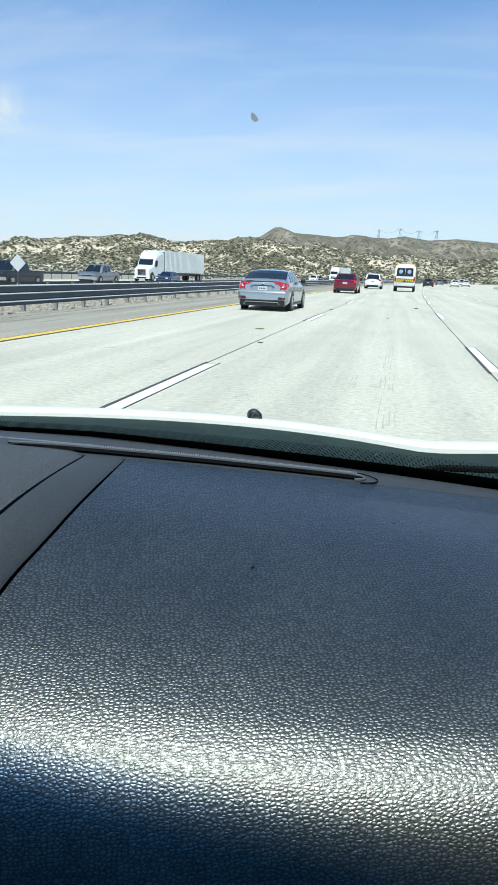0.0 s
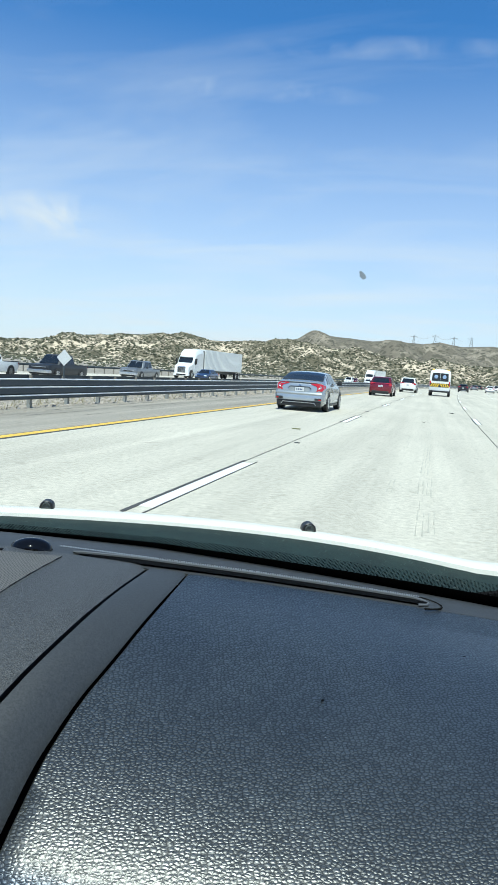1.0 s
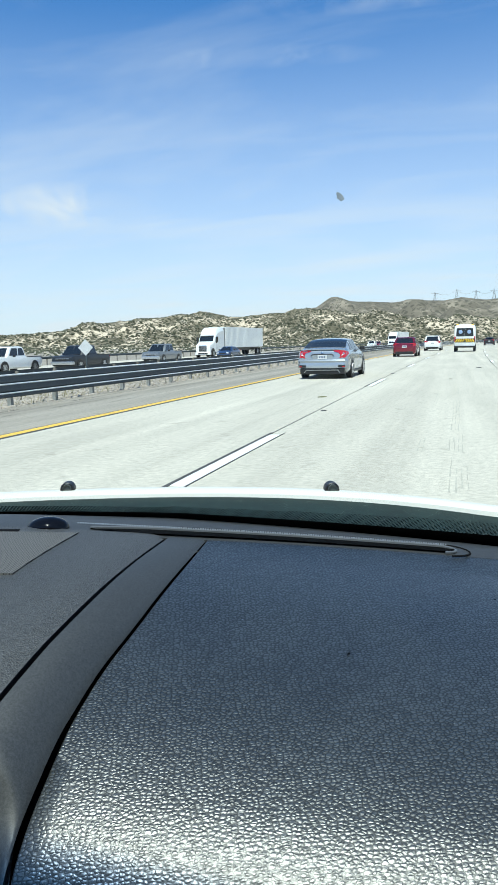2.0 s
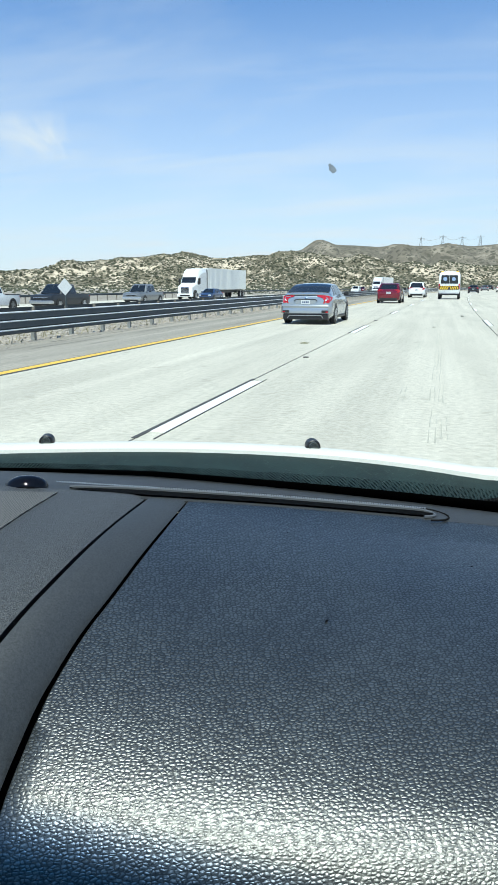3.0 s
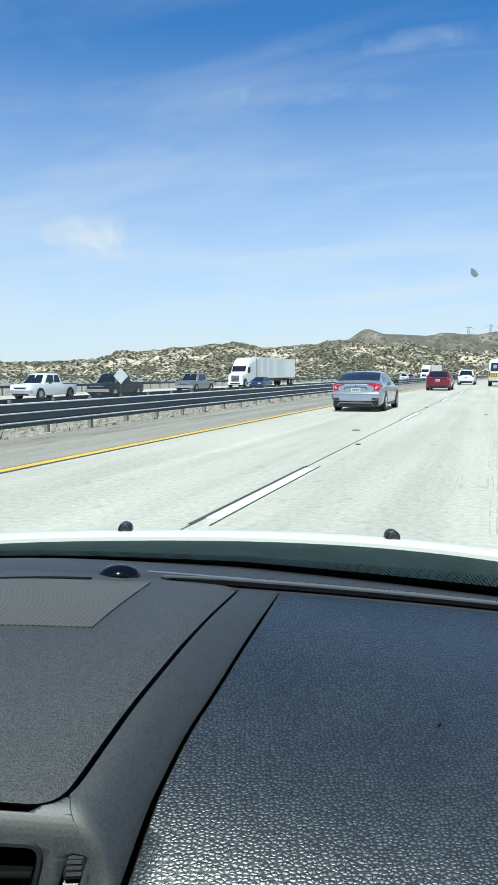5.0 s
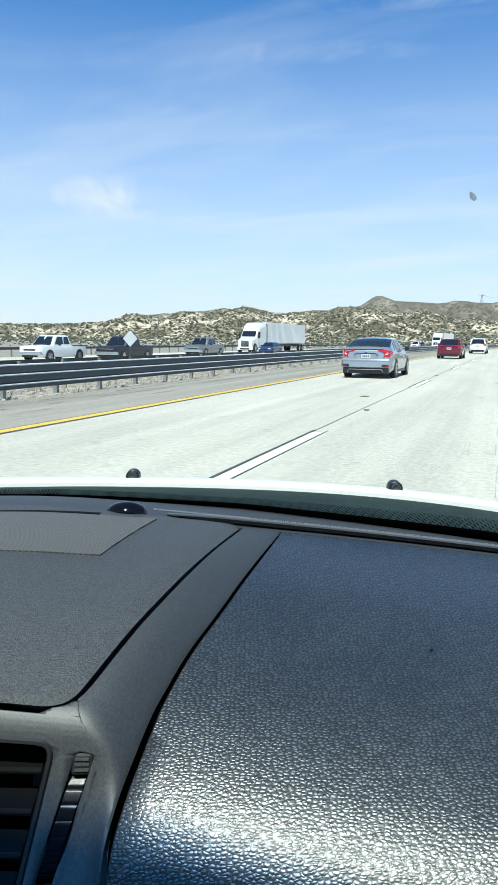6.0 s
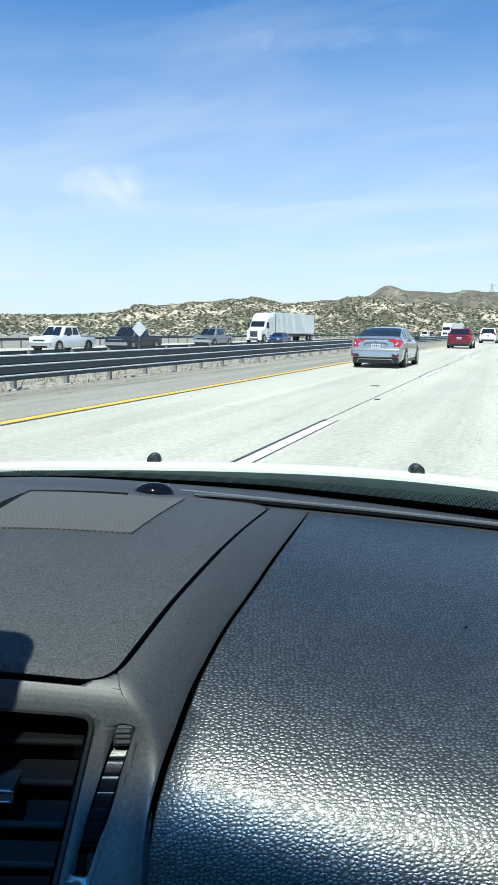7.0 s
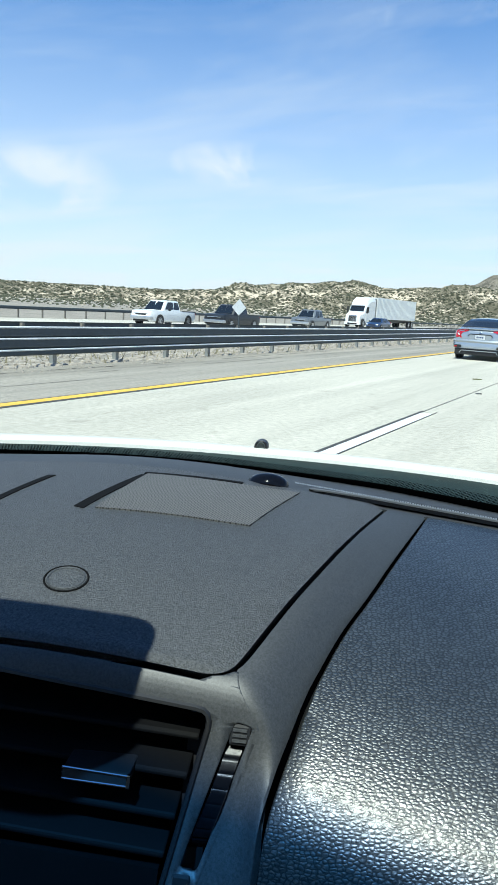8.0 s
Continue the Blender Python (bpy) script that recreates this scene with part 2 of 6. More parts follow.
GRILLE = grille_material()
# lighter than the trim: the rim's sky reflection is put into the colour
RIM = material("lightened_rim_plastic", (0.10, 0.105, 0.115), 0.3, vary=0.1)
THREAD = material("pale_thread", (0.26, 0.29, 0.34), 0.8, vary=0.2, scale=90, fine=600)
CHROME = material("chrome", (0.75, 0.76, 0.78), 0.12, 1.0, vary=0.05)
WHITEPAINT = material("white_car_paint", (0.66, 0.65, 0.60), 0.45, coat=0.2, vary=0.03, scale=2, fine=30)
RUBBER = material("tyre_rubber", (0.02, 0.02, 0.021), 0.8, vary=0.2, scale=10, fine=90)
GLASSDARK = material("tinted_car_glass", (0.012, 0.015, 0.018), 0.06, vary=0.1, spec=0.7)
ALLOY = material("alloy_wheel", (0.55, 0.56, 0.58), 0.3, 0.9, vary=0.08)
REDLAMP = material("red_lamp_lens", (0.42, 0.012, 0.022), 0.12, coat=0.6, vary=0.1)
CLEARLAMP = material("clear_lamp_lens", (0.75, 0.76, 0.78), 0.1, coat=0.6, vary=0.05)
PLATE = material("number_plate_white", (0.5, 0.51, 0.52), 0.4, vary=0.05)
INK = material("plate_ink", (0.04, 0.06, 0.14), 0.5, vary=0.1)
def paving_material(name, color, streak):
    """Worn paving: blotches, dark wear streaks along the road and pitted grain."""
    m = bpy.data.materials.new(name)
    m.use_nodes = True
    n, l = m.node_tree.nodes, m.node_tree.links
    b = n["Principled BSDF"]
    b.inputs["Roughness"].default_value, b.inputs["Specular IOR Level"].default_value = 0.8, 0.3
    tc = n.new("ShaderNodeTexCoord")

    def noisy(scale, stretch, detail=6, rough=0.6):
        mp, t = n.new("ShaderNodeMapping"), n.new("ShaderNodeTexNoise")
        mp.inputs["Scale"].default_value = stretch
        t.inputs["Scale"].default_value, t.inputs["Detail"].default_value, t.inputs["Roughness"].default_value = scale, detail, rough
        l.new(tc.outputs["Object"], mp.inputs[0]); l.new(mp.outputs[0], t.inputs["Vector"])
        return t.outputs["Fac"]

    def ranged(out, lo, hi, a, c):
        mr = n.new("ShaderNodeMapRange")
        for k, v in (("From Min", lo), ("From Max", hi), ("To Min", a), ("To Max", c)):
            mr.inputs[k].default_value = v
        l.new(out, mr.inputs["Value"])
        return mr.outputs[0]

    def times(a, c):
        k = n.new("ShaderNodeMath"); k.operation = "MULTIPLY"
        l.new(a, k.inputs[0]); l.new(c, k.inputs[1])
        return k.outputs[0]

    grain = noisy(14, (1, 1, 1), 8, 0.7)
    value = times(ranged(noisy(0.5, (1, 0.25, 1)), 0.3, 0.7, 0.86, 1.06), ranged(noisy(1.0, (1.6, 0.03, 1)), 0.35, 0.72, 1.04, streak))
    value = times(value, ranged(grain, 0.35, 0.65, 0.78, 1.14))
    value = times(value, ranged(noisy(3.0, (1, 0.6, 1), 5), 0.60, 0.74, 1.0, 0.74))
    mx = n.new("ShaderNodeMix"); mx.data_type, mx.blend_type = "RGBA", "MULTIPLY"
    mx.inputs[0].default_value, mx.inputs[6].default_value = 1.0, (*color, 1)
    l.new(value, mx.inputs[7]); l.new(mx.outputs[2], b.inputs["Base Color"])
    bp = n.new("ShaderNodeBump"); bp.inputs["Strength"].default_value, bp.inputs["Distance"].default_value = 0.7, 0.02
    l.new(grain, bp.inputs["Height"]); l.new(bp.outputs[0], b.inputs["Normal"])
    return m


CONCRETE = paving_material("road_concrete", (0.56, 0.52, 0.435), 0.80)
ASPHALT = paving_material("shoulder_asphalt", (0.37, 0.335, 0.28), 0.55)
PAINTWHITE = material("white_road_paint", (0.78, 0.78, 0.76), 0.6, vary=0.1, scale=3, fine=40)
PAINTYELLOW = material("yellow_road_paint", (0.72, 0.45, 0.06), 0.6, vary=0.15, scale=2, fine=40)
TAR = material("tar_joint", (0.06, 0.058, 0.055), 0.8, vary=0.3, scale=2, fine=30)
# darkened so that the shade of the beam's upright faces is in the colour
STEEL = material("shaded_galvanised_steel", (0.05, 0.064, 0.072), 0.6, 0.1, vary=0.2, scale=1.5, fine=14)
TIMBER = material("weathered_timber", (0.2, 0.18, 0.15), 0.85, vary=0.25, scale=3, fine=40)
SAND = material("desert_sand", (0.34, 0.30, 0.25), 0.95, second=(0.17, 0.15, 0.12), scale=0.25, fine=2.2, bump=0.05)


# ---- building helpers ----
def part(name, bm, mat, parent=None, label="", smooth=False):
    me = bpy.data.meshes.new(name)
    bmesh.ops.recalc_face_normals(bm, faces=bm.faces)
    for f in bm.faces:
        f.smooth = smooth
    if smooth:
        for e in bm.edges:
            if len(e.link_faces) == 2 and e.calc_face_angle() > 0.7:
                e.smooth = False
    bm.to_mesh(me)
    bm.free()
    me.materials.append(mat)
    ob = new(name, me)
    ob.parent = parent
    if label:
        ob["label"] = label
    return ob


def raw(name, verts, faces, mat, parent=None, label="", smooth=False):
    me = bpy.data.meshes.new(name)
    me.from_pydata([tuple(v) for v in verts], [], faces)
    me.materials.append(mat)
    me.polygons.foreach_set("use_smooth", [smooth] * len(me.polygons))
    me.update()
    ob = new(name, me)
    ob.parent = parent
    if label:
        ob["label"] = label
    return ob


def box_bm(bm, x0, x1, y0, y1, z0, z1, bevel=0.0):
    r = bmesh.ops.create_cube(bm, size=1.0)
    vs = r["verts"]
    for v in vs:
        v.co = Vector(((x0 + x1) / 2 + v.co.x * (x1 - x0), (y0 + y1) / 2 + v.co.y * (y1 - y0), (z0 + z1) / 2 + v.co.z * (z1 - z0)))
    if bevel:
        es = {e for v in vs for e in v.link_edges}
        bmesh.ops.bevel(bm, geom=list(es), offset=bevel, segments=2, profile=0.6, affect="EDGES")


def box(name, x0, x1, y0, y1, z0, z1, mat, parent=None, label="", bevel=0.0):
    bm = bmesh.new()
    box_bm(bm, x0, x1, y0, y1, z0, z1, bevel)
    return part(name, bm, mat, parent, label)


def grid(name, rows, mat, parent=None, label="", thick=0.0, smooth=True):
    """A sheet through rows of points, given depth below it where thick is set."""
    n, m = len(rows), len(rows[0])
    verts = [p for r in rows for p in r]
    faces = [(i * m + j, i * m + j + 1, (i + 1) * m + j + 1, (i + 1) * m + j) for i in range(n - 1) for j in range(m - 1)]
    bm = bmesh.new()
    vs = [bm.verts.new(p) for p in verts]
    for f in faces:
        bm.faces.new([vs[k] for k in f])
    if thick:
        bmesh.ops.recalc_face_normals(bm, faces=bm.faces)
        if sum(f.normal.z for f in bm.faces) < 0:
            bmesh.ops.reverse_faces(bm, faces=bm.faces)
        bmesh.ops.solidify(bm, geom=bm.faces[:], thickness=thick)
    return part(name, bm, mat, parent, label, smooth)


def pane(name, pts, mat, parent, label="", depth=0.02):
    bm = bmesh.new()
    f = bm.faces.new([bm.verts.new(p) for p in pts])
    bmesh.ops.recalc_face_normals(bm, faces=bm.faces)
    bmesh.ops.solidify(bm, geom=bm.faces[:], thickness=depth)
    return part(name, bm, mat, parent, label)


def thing(name, m, label, category, group="", kind=""):
    ob = new(name)
    ob.matrix_world = m
    return tagged(ob, label, category, group, kind)


def lerp(a, b, k):
    return a + (b - a) * k


def interp(x, pts):
    if x <= pts[0][0]:
        return pts[0][1]
    for (a, fa), (b, fb) in zip(pts, pts[1:]):
        if x <= b:
            return lerp(fa, fb, (x - a) / (b - a))
    return pts[-1][1]


# ---- road ----
def bend(y):
    """Sideways drift of the road, which curves gently to the right."""
    return max(y, 0) ** 2 / 5200 + max(0.0, y - 70) ** 2 / 3600


def strip(name, x0, x1, z0, z1, mat, parent, ya=-40.0, yb=420.0, step=5.0, label="", thick=0.05):
    n = max(2, int((yb - ya) / step) + 1)
    verts, faces = [], []
    for i in range(n):
        y = lerp(ya, yb, i / (n - 1))
        b = bend(y)
        verts += [(x0 + b, y, z0), (x1 + b, y, z1), (x1 + b, y, z1 - thick), (x0 + b, y, z0 - thick)]
        if i:
            k, j = 4 * i, 4 * (i - 1)
            faces += [(j, j + 1, k + 1, k), (j + 1, j + 2, k + 2, k + 1), (j + 3, j, k, k + 3)]
    faces += [(0, 3, 2, 1), (len(verts) - 4, len(verts) - 3, len(verts) - 2, len(verts) - 1)]
    return raw(name, verts, faces, mat, parent, label)


road = tagged(new("road"), "pale concrete freeway with worn lane stripes", "road", kind="structure")
LINES = (-6.3, -2.28, 1.72, 5.4, 9.1, 12.8)
for a, b in zip(LINES, LINES[1:]):
    strip("lane_slab", a + 0.012, b - 0.012, 0.0, 0.0, CONCRETE, road, thick=0.3)
strip("joint_filler", LINES[0], LINES[-1], -0.015, -0.015, TAR, road, label="dark tar under the lane joints")
strip("shoulder", -9.2, -6.3, -0.004, -0.004, ASPHALT, road, label="grey-brown asphalt shoulder", thick=0.3)
strip("outer_shoulder", 12.8, 16.0, -0.004, -0.004, ASPHALT, road, thick=0.3)
strip("line_border", -6.08, -5.995, 0.004, 0.004, TAR, road, thick=0.004)
strip("line_border", -6.30, -6.26, 0.004, 0.004, TAR, road, thick=0.004)
strip("yellow_line", -6.26, -6.08, 0.006, 0.006, PAINTYELLOW, road, label="solid yellow edge line", thick=0.006)
strip("white_edge_line", 12.5, 12.65, 0.006, 0.006, PAINTWHITE, road, thick=0.006)
for li, x in enumerate(LINES[1:-1]):
    for k in range(-1, 12):
        y = 6.0 + 14.63 * k + (0, 5.0, 2.0, 8.0)[li]
        strip("lane_dash", x + 0.02, x + 0.165, 0.006, 0.006, PAINTWHITE, road, y, y + 3.66, 1.2, thick=0.006)
        for xa, xb in ((x - 0.035, x + 0.016), (x + 0.169, x + 0.187)):
            strip("dash_border", xa, xb, 0.005, 0.005, TAR, road, y - 0.3, y + 3.9, 1.2, thick=0.005)
far_road = tagged(new("opposite_road"), "concrete carriageway of the opposite traffic", "road", kind="structure")
strip("carriageway", -40.0, -17.5, -0.5, -0.5, CONCRETE, far_road, thick=0.3)
for x in (-36.0, -32.2, -28.5, -24.8, -21.0):
    strip("lane_line", x, x + 0.12, -0.494, -0.494, PAINTWHITE, far_road, thick=0.006)

gv = [(-3000, -600, -0.62), (3000, -600, -0.62), (3000, 3500, -0.62), (-3000, 3500, -0.62)]
tagged(raw("ground", gv, [(0, 1, 2, 3)], SAND), "dry sandy desert ground", "ground", kind="structure")

# ---- hills ----
def hash_noise(x, y, s):
    return noise.fractal(Vector((x / s, y / s, s * 0.37)), 1.0, 2.0, 5)


RIDGE = ((-80, 0.9), (-48, 0.9), (-40, 0.98), (-36, 1.0), (-33.4, 1.06), (-31.9, 1.15), (-30.8, 1.25), (-29.8, 1.53), (-29.2, 1.84), (-28.4, 1.97), (-27.7, 1.8), (-26.2, 1.95),
         (-24.6, 2.2), (-23.4, 2.18), (-22.5, 2.26), (-21.4, 2.54), (-20.9, 2.42), (-19.9, 2.71), (-19.1, 2.52), (-17.8, 2.21), (-16.3, 2.17), (-14.6, 2.38), (-13.2, 2.42), (-12.6, 2.7),
         (-11.7, 2.8), (-10.7, 2.64), (-9.7, 2.55), (-8.4, 2.3), (-6.9, 2.22), (-6.3, 2.5), (-5.5, 2.37), (-4.5, 2.05), (-3.4, 1.7), (-2.4, 1.82), (-1.7, 1.8), (-0.9, 1.5), (-0.1, 1.95), (1.4, 1.65), (4, 1.5), (8, 1.9), (14, 1.7), (40, 1.6))
MOUNTAIN = ((-30, 1.2), (-18, 2.0), (-12, 2.5), (-10.7, 2.86), (-9.9, 3.46), (-9.6, 3.62), (-9.2, 3.64), (-8.7, 3.48), (-8.1, 3.22), (-6.5, 3.15), (-4.9, 3.03), (-4.2, 3.08), (-3.8, 3.24), (-3.0, 3.24), (-2.4, 3.11), (-1.0, 3.06),
            (0.3, 3.28), (1.2, 3.11), (2.1, 3.0), (4.1, 3.15), (12, 2.6), (40, 2.0))


def terrain_height(az, r, profile, r0, r1, rough):
    x, y = r * math.sin(radians(az)), r * math.cos(radians(az))
    top = r1 * math.tan(radians(interp(az, profile))) + 1.3
    k = min(1.0, max(0.0, (r - r0) / (r1 - r0)))
    k = k ** 1.15
    spur = hash_noise(x, y, 90) * 0.5 + hash_noise(x + 300, y, 30) * 0.12
    gully = abs(hash_noise(x, y + 500, 150))
    z = top * (k * (1 + spur * (1 - k) * 2.2) - 1.05 * gully * k * (1 - k) * 2)
    z += (hash_noise(x, y, 11) - 1.3 * abs(hash_noise(x + 90, y, 34)) + 0.35) * rough * min(1.0, k * 3) * (1 - 0.75 * k * k)
    limit = r * math.tan(radians(interp(az, profile))) + 1.3
    if z > 0.8 * limit:
        z = limit * (0.8 + 0.2 * math.tanh((z / limit - 0.8) / 0.2))
        z += 0.12 * rough * hash_noise(x, y, 7)
    if r > r1:
        z -= (r - r1) * 0.25
    return x, y, z


def terrain(name, profile, a0, a1, na, r0, r1, r2, nr, rough, mat, label):
    rows = []
    for i in range(nr):
        row = []
        for j in range(na):
            az = lerp(a0, a1, j / (na - 1))
            r = lerp(r0, r2, (i / (nr - 1)) ** 1.1)
            x, y, z = terrain_height(az, r, profile, r0, r1, rough)
            row.append((x, y, z - 0.6 if i == 0 else z))
        rows.append(row)
    n, m = nr, na
    faces = [(i * m + j, i * m + j + 1, (i + 1) * m + j + 1, (i + 1) * m + j) for i in range(n - 1) for j in range(m - 1)]
    return tagged(raw(name, [p for r in rows for p in r], faces, mat, smooth=True), label, "hill", kind="structure")


def hill_material(name, base, cream, scrub, patch, bush):
    """Scrub-covered slope: pale bare patches of length 1 / patch, bushes spaced 1 / bush metres."""
    m = bpy.data.materials.new(name)
    m.use_nodes = True
    n, l = m.node_tree.nodes, m.node_tree.links
    b = n["Principled BSDF"]
    b.inputs["Roughness"].default_value, b.inputs["Specular IOR Level"].default_value = 0.95, 0.1
    tc = n.new("ShaderNodeTexCoord")

    def layer(prev, fac, color):
        mx = n.new("ShaderNodeMix"); mx.data_type = "RGBA"
        l.new(fac, mx.inputs[0])
        if isinstance(prev, tuple):
            mx.inputs[6].default_value = (*prev, 1)
        else:
            l.new(prev, mx.inputs[6])
        mx.inputs[7].default_value = (*color, 1)
        return mx.outputs[2]

    def ranged(out, lo, hi, top_value=1.0):
        mr = n.new("ShaderNodeMapRange")
        mr.inputs["From Min"].default_value, mr.inputs["From Max"].default_value, mr.inputs["To Max"].default_value = lo, hi, top_value
        l.new(out, mr.inputs["Value"])
        return mr.outputs[0]

    def noisy(sc, detail=7, rough=0.65):
        t = n.new("ShaderNodeTexNoise")
        t.inputs["Scale"].default_value, t.inputs["Detail"].default_value, t.inputs["Roughness"].default_value = sc, detail, rough
        l.new(tc.outputs["Object"], t.inputs["Vector"])
        return t.outputs["Fac"]

    wide, mid = noisy(patch * 0.5), noisy(patch * 2.2)
    both = n.new("ShaderNodeMath"); both.operation = "MULTIPLY_ADD"; both.inputs[1].default_value = 1.0
    l.new(wide, both.inputs[0]); l.new(mid, both.inputs[2])
    col = layer(base, ranged(both.outputs[0], 0.96, 1.09), cream)
    thick = tuple(lerp(a, c, 0.55) for a, c in zip(base, scrub))
    col = layer(col, ranged(noisy(patch * 0.75, 5), 0.5, 0.64, 0.8), thick)
    for sc, lim in ((bush, 0.42), (bush * 1.9, 0.36)):
        vo = n.new("ShaderNodeTexVoronoi"); vo.inputs["Scale"].default_value = sc
        l.new(tc.outputs["Object"], vo.inputs["Vector"])
        col = layer(col, ranged(vo.outputs["Distance"], lim, lim - 0.12, 0.92), scrub)
    l.new(col, b.inputs["Base Color"])
    bp = n.new("ShaderNodeBump"); bp.inputs["Strength"].default_value, bp.inputs["Distance"].default_value = 0.9, 3.0
    l.new(mid, bp.inputs["Height"]); l.new(bp.outputs[0], b.inputs["Normal"])
    return m


HILLMAT = hill_material("scrubby_sandstone_hill", (0.175, 0.153, 0.11), (0.58, 0.49, 0.375), (0.04, 0.042, 0.026), 0.055, 0.24)
FARMAT = hill_material("distant_mountain_scrub", (0.16, 0.14, 0.11), (0.27, 0.235, 0.185), (0.088, 0.082, 0.064), 0.012, 0.09)
terrain("hill_range", RIDGE, -80, 40, 700, 430, 620, 760, 120, 4.0, HILLMAT, "tan sandstone hills dotted with desert scrub")
terrain("mountain_range", MOUNTAIN, -32, 40, 300, 780, 1500, 1900, 70, 3.0, FARMAT, "hazy brown mountain ridge with a pointed peak")


# bushes and boulders on the near hills
def clumps(name, count, seed, r_lo, r_hi, mat, label, category, flat=0.7):
    rng = random.Random(seed)
    unit = bmesh.new()
    bmesh.ops.create_icosphere(unit, subdivisions=1, radius=1.0)
    base = [v.co.copy() for v in unit.verts]
    tris = [[v.index for v in f.verts] for f in unit.faces]
    unit.free()
    verts, faces = [], []
    for _ in range(count):
        az = rng.uniform(-62, 12)
        r = lerp(430, 625, rng.random() ** 0.8) if rng.random() < 0.82 else rng.uniform(150, 430)
        x, y, z = terrain_height(az, r, RIDGE, 430, 620, 4.0)
        if r < 430:
            z = -0.62
            if x > bend(y) - 46:
                continue
        rad = rng.uniform(r_lo, r_hi) * min(1.0, r / 430)
        k = len(verts)
        for c in base:
            q = rad * rng.uniform(0.7, 1.25)
            verts.append((x + c.x * q, y + c.y * q, z + c.z * q * flat + rad * 0.2))
        faces += [[k + a for a in t] for t in tris]
    ob = raw(name, verts, faces, mat)
    return tagged(ob, label, category, kind="stuff")


BUSH = material("dusty_scrub_leaves", (0.066, 0.07, 0.042), 0.9, vary=0.4, scale=0.2, fine=2.0)
ROCK = material("pale_sandstone", (0.5, 0.43, 0.33), 0.9, vary=0.15, scale=0.3, fine=2.0)
clumps("scrub_bushes", 15500, 5, 0.3, 1.15, BUSH, "dusty olive scrub bushes over the hills", "bush")
clumps("boulders", 4000, 9, 0.3, 1.0, ROCK, "pale sandstone boulders on the slopes", "rock", 0.55)


# ---- own car ----
# axes of the own car: u to its right, v ahead, z up
own = thing("car", pose(0, 0, 0, 0, 0, 20), "white car with a dark grained dashboard", "car")
TILT = -0.09


def profile(pts, n=46):
    """Even steps along a line of (v, z)."""
    d = [0.0]
    for a, b in zip(pts, pts[1:]):
        d.append(d[-1] + math.hypot(b[0] - a[0], b[1] - a[1]))
    out = []
    for i in range(n):
        s = d[-1] * i / (n - 1)
        k = next((j for j in range(1, len(d)) if s <= d[j] + 1e-9), len(d) - 1)
        f = (s - d[k - 1]) / max(1e-9, d[k] - d[k - 1])
        out.append((lerp(pts[k - 1][0], pts[k][0], f), lerp(pts[k - 1][1], pts[k][1], f)))
    return out


def smooth_line(pts, times=2):
    """Round the corners of a line."""
    for _ in range(times):
        new_pts = [pts[0]]
        for a, b in zip(pts, pts[1:]):
            new_pts += [tuple(lerp(p, q, 0.25) for p, q in zip(a, b)), tuple(lerp(p, q, 0.75) for p, q in zip(a, b))]
        pts = new_pts + [pts[-1]]
    return pts


def crown(u):
    """Height of the dash across the car: highest at its middle line."""
    if u > -0.05:
        return TILT * (u - 0.2)
    d = min(0.3, -0.05 - u)
    return 0.0225 + 0.09 * d - 0.3 * d * d - 0.09 * max(0.0, -0.35 - u)


def top(u, off):
    return 0.99 + crown(u) + off


PAD = profile(smooth_line([(1.02, 0.0), (0.85, -0.02), (0.75, -0.043), (0.68, -0.062), (0.62, -0.083), (0.58, -0.10), (0.545, -0.1185), (0.52, -0.1355), (0.503, -0.152), (0.489, -0.172), (0.479, -0.197), (0.472, -0.232), (0.469, -0.27), (0.468, -0.38)]), 90)
SEAM = ((0.468, 0.076), (0.475, 0.077), (0.492, 0.080), (0.507, 0.085), (0.524, 0.0895), (0.54, 0.094), (0.555, 0.098), (0.587, 0.1055), (0.611, 0.112), (0.686, 0.138), (0.743, 0.163), (0.823, 0.193), (1.01, 0.257), (1.04, 0.267))
SEAM = tuple(smooth_line(list(SEAM), 4))


def front_drop(u):
    """How far the front of the dash sweeps back towards the door."""
    return 0.055 * max(0.0, (u - 0.3) / 0.6) ** 1.7


def pad_point(u, v, off):
    """The pad's skin: its edge comes nearer and lifts a little towards the door."""
    k = min(1.0, max(0.0, (0.95 - v) / 0.4))
    v -= front_drop(u) * max(0.0, min(1.0, (v - 0.75) / 0.2))
    return (u, v - 0.22 * k * (u - interp(v, SEAM)), top(u, off) + 0.2 * k * max(0.0, u - 0.25) ** 2)


rows = []
for v, off in PAD:
    us = interp(v, SEAM) + 0.0024 * min(1.0, max(0.0, (v - 0.5) / 0.08)) * min(1.0, max(0.0, (1.02 - v) / 0.12))
    rows.append([pad_point(lerp(us, 1.05, k / 40), v, off) for k in range(41)])
    rows[-1] = [(us + 0.0005, v, top(us, off) - 0.03), (us, v, top(us, off) - 0.005), (us + 0.0012, v, top(us, off) - 0.002), (us + 0.003, v, top(us, off) - 0.0004)] + rows[-1][1:]
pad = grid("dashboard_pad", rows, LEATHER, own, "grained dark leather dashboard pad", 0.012)
